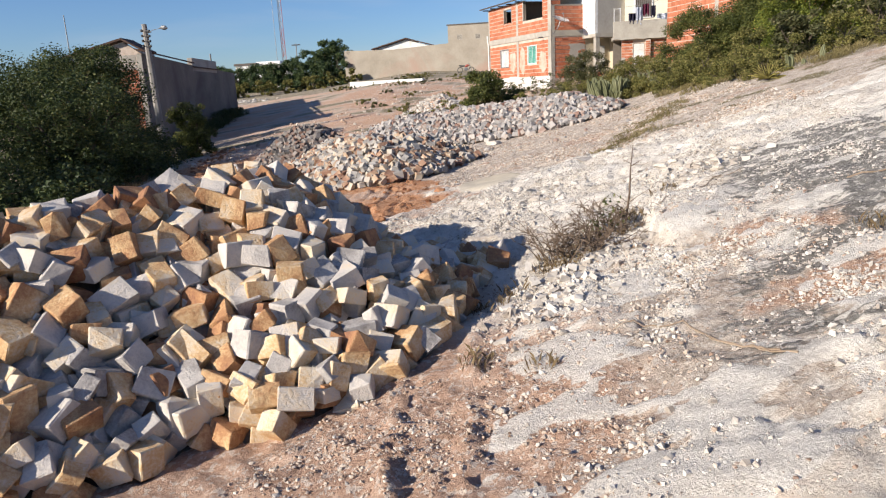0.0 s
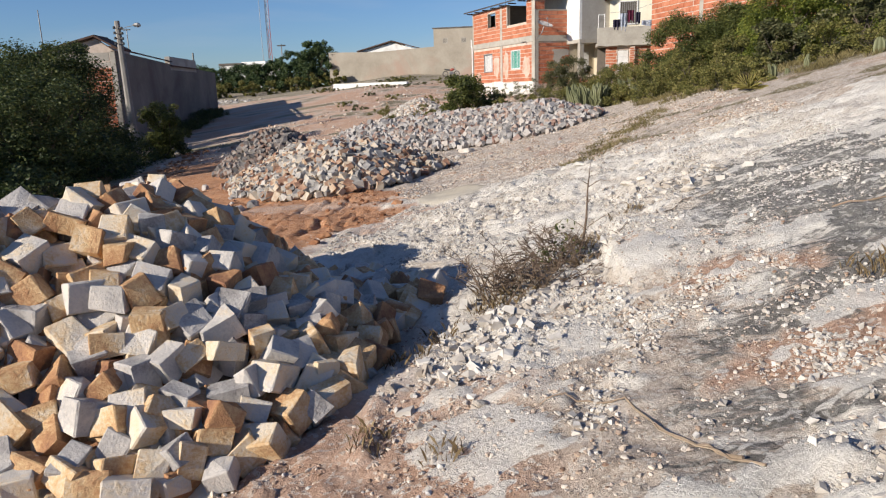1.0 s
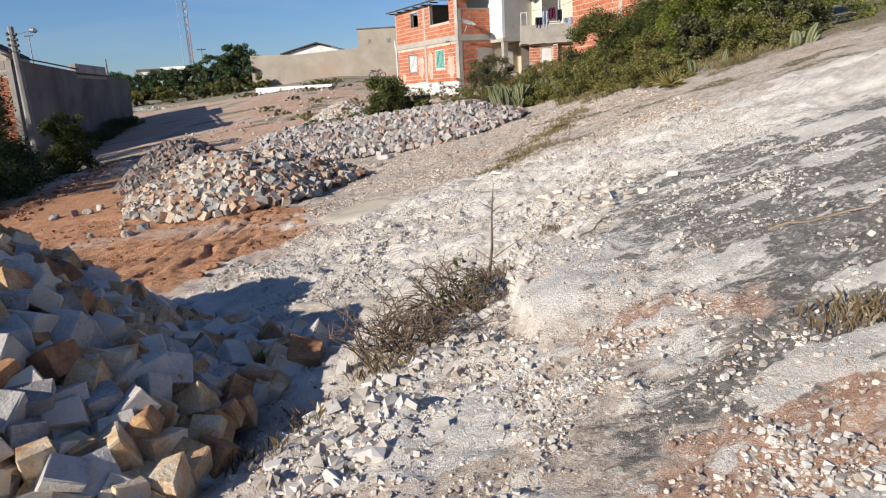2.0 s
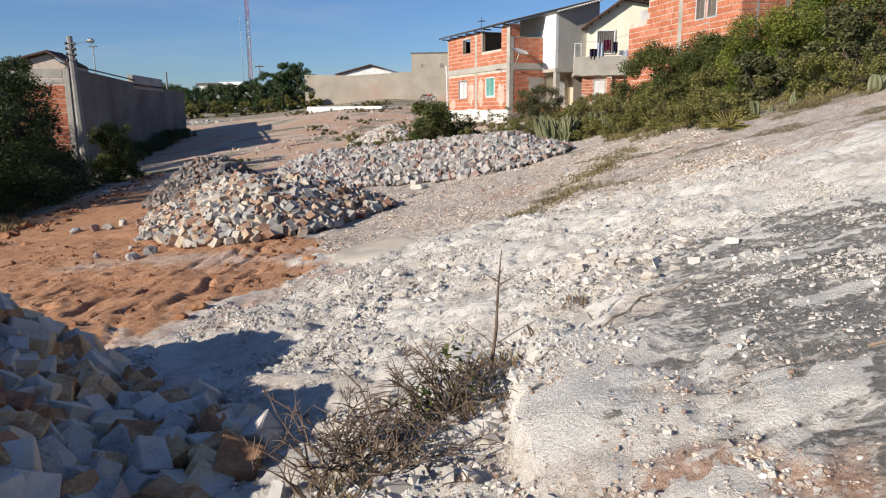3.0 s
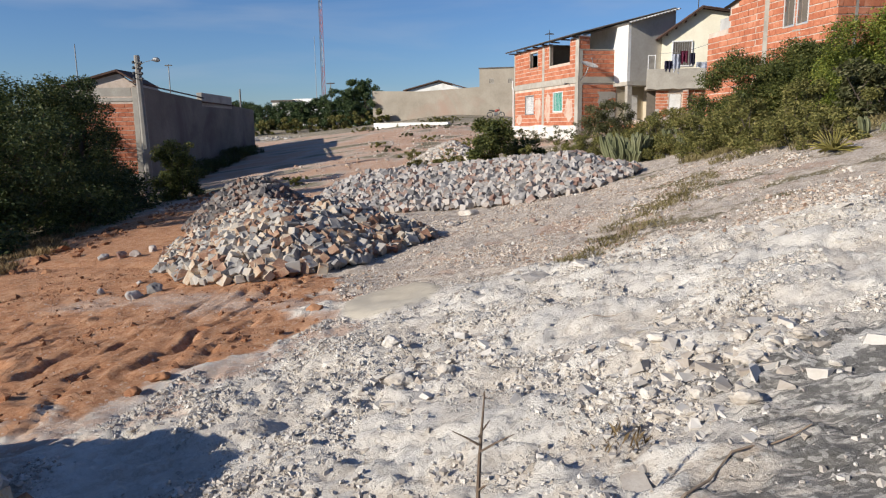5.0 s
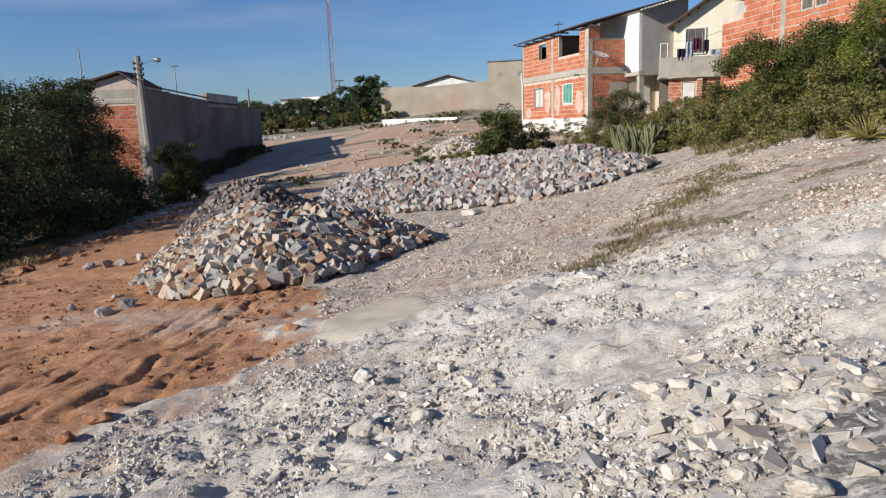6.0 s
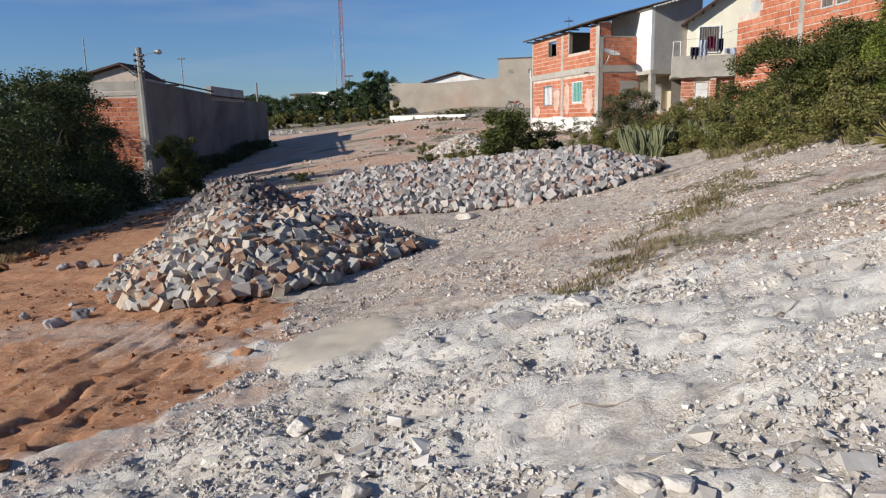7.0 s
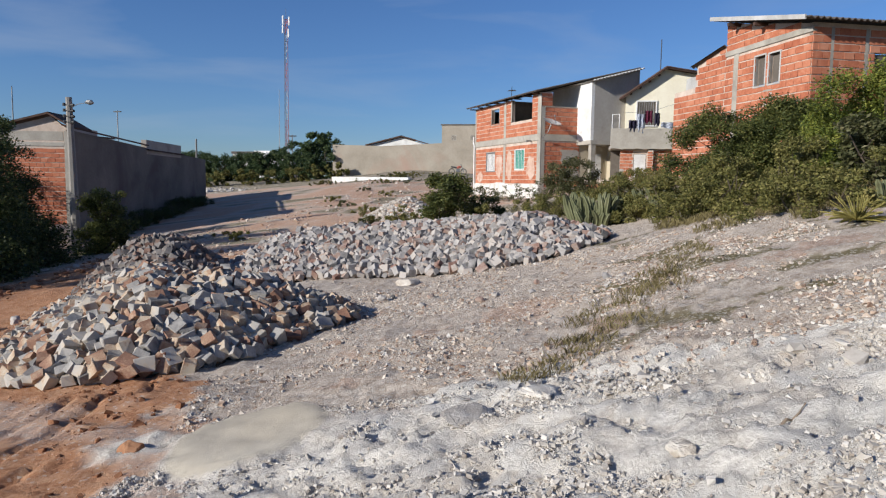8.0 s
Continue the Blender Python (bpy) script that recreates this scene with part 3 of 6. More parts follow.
M_RENDER = surface("grey_cement_render", [(0.25, (0.30, 0.275, 0.24)), (0.6, (0.41, 0.38, 0.335)), (0.85, (0.47, 0.44, 0.39))], 0.7, 13, 0.92, 0.35, 0.006, stain=(0.35, (0.24, 0.215, 0.185), 0.55, 0.72))
M_BLOCKWALL = surface("weathered_wall_render", [(0.25, (0.27, 0.235, 0.185)), (0.6, (0.38, 0.335, 0.27)), (0.85, (0.45, 0.40, 0.33))], 0.5, 13, 0.95, 0.35, 0.006, stain=(0.22, (0.37, 0.255, 0.20), 0.52, 0.72))
# grey render made darker: the long wall's shade is put into its colour
M_WALL_SHADE = surface("shade_darkened_render", [(0.25, (0.13, 0.115, 0.10)), (0.6, (0.20, 0.18, 0.155)), (0.85, (0.26, 0.235, 0.205))], 0.5, 13, 0.95, 0.35, 0.006, stain=(0.3, (0.12, 0.10, 0.09), 0.52, 0.72))
M_WHITE = surface("white_limewash", [(0.25, (0.52, 0.50, 0.46)), (0.55, (0.72, 0.71, 0.68)), (0.8, (0.80, 0.79, 0.77))], 1.2, 9, 0.85, 0.4, 0.01)
M_SPLASH = surface("lumpy_white_plaster", [(0.25, (0.40, 0.36, 0.31)), (0.5, (0.66, 0.63, 0.58)), (0.8, (0.78, 0.76, 0.72))], 2.2, 6, 0.9, 0.9, 0.04)
M_SMEAR = surface("pinkish_plaster_smear", [(0.25, (0.42, 0.22, 0.15)), (0.5, (0.52, 0.36, 0.28)), (0.8, (0.60, 0.50, 0.43))], 2.4, 6, 0.92, 0.6, 0.01)
M_CREAM = surface("cream_paint", [(0.25, (0.66, 0.60, 0.46)), (0.55, (0.76, 0.71, 0.56)), (0.8, (0.80, 0.76, 0.62))], 0.8, 12, 0.8, 0.25, 0.005)
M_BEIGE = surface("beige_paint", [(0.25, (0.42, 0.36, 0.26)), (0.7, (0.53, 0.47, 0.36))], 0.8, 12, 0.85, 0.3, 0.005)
M_ROOF = surface("weathered_fibre_cement", [(0.25, (0.07, 0.06, 0.055)), (0.6, (0.13, 0.115, 0.10)), (0.85, (0.22, 0.20, 0.18))], 1.3, 9, 0.9, 0.4, 0.01)
M_ROOF_PALE = surface("pale_fibre_cement", [(0.25, (0.30, 0.29, 0.27)), (0.6, (0.48, 0.47, 0.45)), (0.85, (0.60, 0.59, 0.57))], 1.3, 9, 0.9, 0.4, 0.01)
M_TILE = surface("clay_roof_tile", [(0.25, (0.05, 0.032, 0.026)), (0.6, (0.10, 0.06, 0.045)), (0.85, (0.17, 0.10, 0.075))], 2.0, 9, 0.9, 0.4, 0.01)
# dark stand-in for unlit rooms and openings: the shade is in the colour
M_INSIDE = surface("painted_room_dark", [(0.3, (0.10, 0.085, 0.07)), (0.7, (0.17, 0.145, 0.12))], 1.0, 8, 0.95, 0.3, 0.01)
M_WHITE_PAINT = surface("white_metal_paint", [(0.3, (0.60, 0.59, 0.57)), (0.7, (0.76, 0.75, 0.73))], 3.0, 8, 0.5, 0.15, 0.003)
M_GREEN_PAINT = surface("green_metal_paint", [(0.3, (0.02, 0.20, 0.15)), (0.7, (0.04, 0.33, 0.25))], 3.0, 8, 0.5, 0.15, 0.003)
M_DOOR_PAINT = surface("worn_white_door", [(0.25, (0.45, 0.43, 0.40)), (0.6, (0.66, 0.65, 0.63)), (0.85, (0.74, 0.73, 0.71))], 2.0, 8, 0.6, 0.3, 0.004)
M_STEEL = surface("grey_steel", [(0.3, (0.16, 0.16, 0.16)), (0.7, (0.30, 0.30, 0.30))], 4.0, 8, 0.5, 0.2, 0.002, metal=0.6)
M_DARK_STEEL = surface("dark_steel", [(0.3, (0.03, 0.03, 0.03)), (0.7, (0.08, 0.08, 0.08))], 4.0, 8, 0.5, 0.2, 0.002)
M_RED_STEEL = surface("faded_red_paint", [(0.3, (0.30, 0.07, 0.05)), (0.7, (0.42, 0.12, 0.09))], 4.0, 8, 0.6, 0.2, 0.002)
M_POLE = surface("pole_concrete", [(0.25, (0.17, 0.155, 0.14)), (0.7, (0.33, 0.31, 0.28))], 1.4, 12, 0.9, 0.4, 0.005)
M_LAUNDRY_DARK = surface("dark_cloth", [(0.3, (0.03, 0.03, 0.06)), (0.7, (0.07, 0.06, 0.10))], 5.0, 6, 0.95, 0.5, 0.01)
M_LAUNDRY_PALE = surface("pale_blue_cloth", [(0.3, (0.42, 0.46, 0.56)), (0.7, (0.62, 0.64, 0.70))], 5.0, 6, 0.95, 0.5, 0.01)
M_LAUNDRY_RED = surface("wine_red_cloth", [(0.3, (0.12, 0.02, 0.05)), (0.7, (0.22, 0.05, 0.09))], 5.0, 6, 0.95, 0.5, 0.01)


# ---- building helpers ----
def at(x, y, dx, dy, z=0.0):
    """A frame at (x, y): its x axis runs along (dx, dy), its y axis to the left of that, z up."""
    k = math.hypot(dx, dy)
    dx, dy = dx / k, dy / k
    return Matrix(((dx, -dy, 0, x), (dy, dx, 0, y), (0, 0, 1, z), (0, 0, 0, 1)))


def placed(ob, m):
    ob.matrix_basis = m
    return ob


def wall_bm(w, z0, z1, thick, openings=()):
    """A wall along x from 0 to w, its outer face at y = 0, with openings (x0, z0, x1, z1) cut through."""
    xs = sorted({0.0, w, *[o[0] for o in openings], *[o[2] for o in openings]})
    zs = sorted({z0, z1, *[o[1] for o in openings], *[o[3] for o in openings]})
    bm = bmesh.new()
    for xa, xb in zip(xs, xs[1:]):
        for za, zb in zip(zs, zs[1:]):
            cx, cz = (xa + xb) / 2, (za + zb) / 2
            if not any(o[0] < cx < o[2] and o[1] < cz < o[3] for o in openings):
                box(bm, xa, 0.0, za, xb, thick, zb)
    bmesh.ops.remove_doubles(bm, verts=bm.verts[:], dist=1e-5)
    return bm


def gable_bm(w, z0, zl, zp, zr, xp, thick):
    """A wall whose top runs from zl over a peak zp at xp to zr."""
    bm = bmesh.new()
    prof = [(0, z0), (w, z0), (w, zr), (xp, zp), (0, zl)]
    a = [bm.verts.new((x, 0, z)) for x, z in prof]
    b = [bm.verts.new((x, thick, z)) for x, z in prof]
    bm.faces.new(a)
    bm.faces.new(list(reversed(b)))
    for i in range(5):
        j = (i + 1) % 5
        bm.faces.new((a[j], a[i], b[i], b[j]))
    return bm


BRICKS = []


def brick_shapes():
    rng = random.Random(5)
    for _ in range(6):
        bm = bmesh.new()
        box(bm, 0, 0, 0, 1, 1, 1)
        for v in bm.verts:
            v.co += Vector((rng.uniform(-0.01, 0.01), rng.uniform(-0.25, 0.1) if v.co.y < 0.5 else 0, rng.uniform(-0.03, 0.03)))
        me = bpy.data.meshes.new("brick")
        bm.to_mesh(me)
        bm.free()
        me.materials.append(M_BRICK)
        BRICKS.append(me)


brick_shapes()


def lay_bricks(parent, base, x0, x1, z0, z1, holes, seed, top=None, limit=300, course=0.205, length=0.31):
    """Courses of single hollow bricks, 12 mm proud of the wall face (base: frame of the wall in its parent). top(x) may cut the courses to a slope."""
    rng = random.Random(seed)
    made, verts, faces, row, z = 0, [], [], 0, z0
    while z + course * 0.6 <= z1:
        h = min(course, z1 - z) - 0.034
        x = x0 - (length * 0.5 if row % 2 else 0.0)
        while x < x1:
            a, b = max(x, x0), min(x + length * rng.uniform(0.97, 1.03), x1)
            x += length
            pieces = [(a, b - 0.012)]
            for o in holes:
                if o[1] < z + h * 0.6 and o[3] > z + h * 0.4:
                    nxt = []
                    for p, q in pieces:
                        if q <= o[0] or p >= o[2]:
                            nxt.append((p, q))
                        else:
                            if p < o[0]:
                                nxt.append((p, o[0]))
                            if q > o[2]:
                                nxt.append((o[2], q))
                    pieces = nxt
            for p, q in pieces:
                if q - p < 0.05 or (top and z + h > top((p + q) / 2)):
                    continue
                m = base @ Matrix.LocRotScale((p, -0.012 - rng.uniform(0, 0.006), z + rng.uniform(-0.004, 0.004)), None, (q - p, 0.03, h))
                me = rng.choice(BRICKS)
                if made < limit:
                    ob = new("brick", me)
                    ob.parent = parent
                    ob.matrix_basis = m
                    made += 1
                else:
                    k = len(verts)
                    verts += [m @ v.co for v in me.vertices]
                    faces += [tuple(k + i for i in f.vertices) for f in me.polygons]
        z += course
        row += 1
    if verts:
        tagged(raw("brickwork", verts, faces, M_BRICK_MANY, parent), kind="stuff")


def corrugated(bm, w, d, z0, z1, wave=0.18, amp=0.03, thick=0.02):
    """Corrugated sheet: waves across x, from y = 0 at height z0 to y = d at z1."""
    n = max(4, int(w / wave * 4))
    top, low = [], []
    for i in range(n + 1):
        x = w * i / n
        dz = amp * math.cos(x / wave * math.tau)
        top.append([bm.verts.new((x, 0, z0 + dz)), bm.verts.new((x, d, z1 + dz))])
        low.append([bm.verts.new((x, 0, z0 + dz - thick)), bm.verts.new((x, d, z1 + dz - thick))])
    for i in range(n):
        bm.faces.new((top[i][0], top[i + 1][0], top[i + 1][1], top[i][1]))
        bm.faces.new((low[i][1], low[i + 1][1], low[i + 1][0], low[i][0]))
        bm.faces.new((low[i][0], low[i + 1][0], top[i + 1][0], top[i][0]))
        bm.faces.new((top[i][1], top[i + 1][1], low[i + 1][1], low[i][1]))
    return bm


def barred_window(parent, base, x0, z0, x1, z1, material, frame_mat, label):
    """A metal shutter window with frame, leaf and upright bars, set in its opening."""
    win = part("window", boxed(x0 + 0.03, 0.05, z0 + 0.03, x1 - 0.03, 0.07, z1 - 0.03), material, parent, label)
    placed(win, base)
    bm = bmesh.new()
    for a in ((x0, z0, x1, z0 + 0.05), (x0, z1 - 0.05, x1, z1), (x0, z0 + 0.05, x0 + 0.05, z1 - 0.05), (x1 - 0.05, z0 + 0.05, x1, z1 - 0.05)):
        box(bm, a[0], -0.02, a[1], a[2], 0.05, a[3], 0.006)
    part("frame", bm, frame_mat, win)
    n = 7
    for i in range(1, n):
        x = x0 + (x1 - x0) * i / n
        bm = bmesh.new()
        tube(bm, [(x, -0.01, z0 + 0.04), (x, -0.01, z1 - 0.04)], [0.011, 0.011], 6)
        part("bar", bm, frame_mat, win)
    return win


# ---- two-storey brick house with open upper floor ----
def brick_house_old():
    H = thing("house", at(-4.32, 44.3, 0.4975, -0.8675), "unfinished two-storey house of bare red brick with open upper floor", "house")
    I = Matrix.Identity(4)
    W = 7.84
    holes = [(1.57, 1.62, 2.77, 2.66), (5.12, 1.70, 6.25, 2.70), (2.23, 4.06, 3.22, 4.84), (4.73, 4.02, 6.95, 5.2)]
    part("wall", wall_bm(W, 0.3, 5.1, 0.15, [h[:3] + (min(h[3], 5.1),) for h in holes]), M_MORTAR, H)
    # concrete frame: band and columns stand proud
    part("beam", boxed(-0.01, -0.045, 3.0, W + 0.05, 0.0, 3.3, 0.012), M_CONCRETE, H)
    for x, w in ((0.0, 0.12), (3.82, 0.26), (W - 0.3, 0.34)):
        for z0, z1 in ((0.9, 3.0), (3.3, 5.05)):
            part("column", boxed(x, -0.032, z0, x + w, 0.0, z1, 0.01), M_CONCRETE, H)
    part("jamb", boxed(4.63, -0.02, 4.02, 4.73, 0.12, 5.1, 0.006), M_CONCRETE, H)
    solid = [(3.82, 0, 4.08, 9), (W - 0.3, 0, W, 9), (0, 0, 0.12, 9), (4.63, 4.0, 4.73, 5.2)]
    lay_bricks(H, I, 0.12, W - 0.3, 1.05, 3.0, holes + solid, 21, limit=220)
    lay_bricks(H, I, 0.12, W - 0.3, 3.31, 5.08, holes + solid, 22, limit=80)
    # plastered foot of the wall
    bm = boxed(-0.02, -0.10, -0.3, W + 0.02, 0.0, 1.02)
    bmesh.ops.subdivide_edges(bm, edges=bm.edges[:], cuts=9, use_grid_fill=True)
    for v in bm.verts:
        if v.co.y < -0.05:
            v.co.y += 0.09 * noise.fractal((v.co.x * 1.3, v.co.z * 1.8, 0.0), 0.8, 2.0, 3)
        if v.co.z > 0.9:
            v.co.z += 0.22 * noise.noise((v.co.x * 1.1, 3.0, 0.0))
    part("plinth", bm, M_SPLASH, H, "lumpy white plaster foot of the wall")
    barred_window(H, I, 1.57, 1.62, 2.77, 2.66, M_WHITE_PAINT, M_STEEL, "white barred metal window")
    barred_window(H, I, 5.12, 1.70, 6.25, 2.70, M_GREEN_PAINT, M_WHITE_PAINT, "green shutter window with white bars")
    bm = bmesh.new()
    for a in ((2.19, 4.02, 3.26, 4.06), (2.19, 4.84, 3.26, 4.88), (2.19, 4.06, 2.23, 4.84), (3.22, 4.06, 3.26, 4.84)):
        box(bm, a[0], -0.03, a[1], a[2], 0.1, a[3])
    part("window_frame", bm, M_CONCRETE, H)
    # short side
    S = at(W, 0.0, 0, 1)
    side = placed(part("wall", wall_bm(2.0, 0.3, 4.5, 0.15), M_MORTAR, H), S)
    placed(part("beam", boxed(0, -0.04, 2.98, 2.0, 0.0, 3.28, 0.01), M_CONCRETE, H), S)
    placed(part("column", boxed(0.0, -0.034, 0.6, 0.2, 0.0, 4.5, 0.01), M_CONCRETE, H), S)
    placed(part("parapet_cap", boxed(0.2, -0.03, 4.5, 2.0, 0.16, 4.54, 0.008), M_CONCRETE, H), S)
    placed(part("pier", boxed(0.0, 0.0, 4.54, 0.55, 0.3, 5.15), M_MORTAR, H), S)
    lay_bricks(H, S, 0.2, 2.0, 0.9, 2.97, [], 23, limit=70)
    lay_bricks(H, S, 0.2, 2.0, 3.29, 4.5, [], 24, limit=60)
    lay_bricks(H, S, 0.0, 0.55, 4.55, 5.12, [], 25, limit=20)
    bm = bmesh.new()
    box(bm, 1.05, -0.02, 1.2, 1.98, -0.004, 2.6)
    bmesh.ops.subdivide_edges(bm, edges=bm.edges[:], cuts=5, use_grid_fill=True)
    for v in bm.verts:
        if v.co.x < 1.9:
            v.co.x += 0.35 * noise.noise((v.co.z * 2.0, v.co.x, 1.0))
    placed(part("plaster_patch", bm, M_RENDER, H, "grey cement patch"), S)
    # old plaster smeared over the lower brickwork
    for x0, z0, x1, z1, sd in ((2.9, 1.2, 3.75, 2.7, 1.0), (4.15, 1.1, 4.95, 2.9, 2.0), (6.4, 1.2, 7.45, 2.4, 3.0), (0.3, 1.05, 1.3, 1.7, 4.0)):
        bm = bmesh.new()
        n = 22
        rim = []
        for k in range(n):
            a = k * math.tau / n
            r = 1.0 + 0.45 * noise.noise((math.cos(a) * 1.7, math.sin(a) * 1.7, sd * 7.0))
            rim.append(((x0 + x1) / 2 + (x1 - x0) * 0.42 * r * math.cos(a), (z0 + z1) / 2 + (z1 - z0) * 0.42 * r * math.sin(a)))
        face = [bm.verts.new((x, -0.026, z)) for x, z in rim]
        back = [bm.verts.new((x, -0.008, z)) for x, z in rim]
        bm.faces.new(face)
        for k in range(n):
            bm.faces.new((face[(k + 1) % n], face[k], back[k], back[(k + 1) % n]))
        bmesh.ops.recalc_face_normals(bm, faces=bm.faces[:])
        part("plaster_smear", bm, M_SMEAR, H, "thin pinkish plaster smear")
    # inside of the upper floor; its walls carry the shade in their colour
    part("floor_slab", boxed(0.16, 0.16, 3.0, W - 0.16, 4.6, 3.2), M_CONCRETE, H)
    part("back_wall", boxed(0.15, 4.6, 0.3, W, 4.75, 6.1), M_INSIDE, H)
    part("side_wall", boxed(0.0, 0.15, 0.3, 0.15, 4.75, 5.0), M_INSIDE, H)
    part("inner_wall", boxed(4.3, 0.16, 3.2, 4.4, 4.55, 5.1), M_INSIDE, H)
    # roof rises to the back
    bm = corrugated(bmesh.new(), W + 0.75, 5.4, 5.16, 6.51)
    placed(part("roof", bm, M_ROOF, H, "dark corrugated roof sheets"), pose(-0.45, -0.42, 0))
    for i in range(8):
        x = -0.2 + i * 1.12
        part("rafter", boxed(x, -0.3, 5.06, x + 0.06, 0.15, 5.12), M_TILE, H)
    # drain pipe on the far corner
    bm = bmesh.new()
    tube(bm, [(0.05, -0.09, 0.5), (0.03, -0.09, 3.1), (-0.08, -0.09, 3.25), (-0.08, -0.09, 3.6)], [0.045] * 4, 8)
    part("drain_pipe", bm, M_WHITE_PAINT, H, "white plastic drain pipe")
    bm = bmesh.new()
    tube(bm, [(W - 0.9, -0.02, 3.02), (W - 0.75, -0.35, 2.98)], [0.04, 0.04], 8)
    part("spout", bm, M_STEEL, H)
    return H


brick_house_old()


def satellite_dish(m):
    d = thing("satellite_dish", m, "white satellite dish on an arm at the brick house corner", "satellite dish")
    bm = bmesh.new()
    rings = []
    for i in range(5):
        r = 0.42 * i / 4
        rings.append([bm.verts.new((r * math.cos(k * math.tau / 20), r * math.sin(k * math.tau / 20), 0.55 * r * r)) for k in range(20)] if i else [bm.verts.new((0, 0, 0))])
    for k in range(20):
        bm.faces.new((rings[0][0], rings[1][k], rings[1][(k + 1) % 20]))
        for a, b in zip(rings[1:], rings[2:]):
            bm.faces.new((a[k], b[k], b[(k + 1) % 20], a[(k + 1) % 20]))
    bmesh.ops.solidify(bm, geom=bm.faces[:], thickness=0.012)
    bmesh.ops.rotate(bm, cent=(0, 0, 0), matrix=Euler((radians(24), radians(8), 0)).to_matrix(), verts=bm.verts[:])
    part("dish", bm, M_WHITE_PAINT, d)
    bm = bmesh.new()
    tube(bm, [(-0.25, 0.34, -0.62), (-0.12, 0.05, -0.35), (0, 0.02, -0.02)], [0.025] * 3, 7)
    part("arm", bm, M_STEEL, d)
    bm = bmesh.new()
    tube(bm, [(0.05, -0.35, -0.1), (0.02, -0.25, 0.3)], [0.012] * 2, 6)
    tube(bm, [(0.02, -0.25, 0.28), (0.02, -0.25, 0.36)], [0.04, 0.03], 8)
    part("receiver", bm, M_STEEL, d)
    return d


satellite_dish(at(0.06, 37.2, 0.87, 0.5, 3.72))


# ---- grey rendered house next to it ----
def grey_house():
    H = thing("house", at(1.91, 37.45, 0.8675, 0.4975), "tall grey cement-rendered house on posts with a white edge", "house")
    # frame: x along its side face, y to the back left
    bm = bmesh.new()
    prof = [(0.004, 3.0), (2.3, 3.0), (2.3, 6.22), (0.004, 5.6)]
    a = [bm.verts.new((x, 0.0, z)) for x, z in prof]
    b = [bm.verts.new((x, 0.15, z)) for x, z in prof]
    bm.faces.new(a)
    bm.faces.new(list(reversed(b)))
    for i in range(4):
        bm.faces.new((a[(i + 1) % 4], a[i], b[i], b[(i + 1) % 4]))
    part("side_wall", bm, M_RENDER, H)
    part("front_wall", boxed(-0.15, 0.0, 2.95, 0.0, 3.6, 5.55), M_WHITE, H, "white-washed edge wall")
    part("slab", boxed(-0.16, -0.06, 2.82, 1.6, 3.6, 3.0), M_CONCRETE, H)
    part("post", boxed(-0.12, -0.03, 0.3, 0.12, 0.2, 2.82, 0.01), M_CONCRETE, H)
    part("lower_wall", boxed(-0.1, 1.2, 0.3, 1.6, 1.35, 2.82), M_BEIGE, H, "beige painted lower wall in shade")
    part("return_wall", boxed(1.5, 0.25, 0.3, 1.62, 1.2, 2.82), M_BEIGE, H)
    part("door", boxed(0.55, 1.14, 0.7, 1.15, 1.19, 2.45, 0.01), M_DOOR_PAINT, H, "white metal door")
    low = thing("low_brick_wall", at(1.55, 35.9, 0.99, -0.1), "low red brick wall before the grey house", "wall")
    part("wall", wall_bm(1.35, 0.25, 1.24, 0.14), M_MORTAR, low)
    lay_bricks(low, Matrix.Identity(4), 0, 1.35, 0.28, 1.22, [], 31)
    bm = corrugated(bmesh.new(), 2.75, 4.4, 0, 0)
    bmesh.ops.rotate(bm, cent=(0, 0, 0), matrix=Euler((0, -0.262, 0)).to_matrix(), verts=bm.verts[:])
    placed(part("roof", bm, M_ROOF_PALE, H, "pale corrugated roof sheets"), pose(-0.3, -0.3, 5.56))
    return H


grey_house()


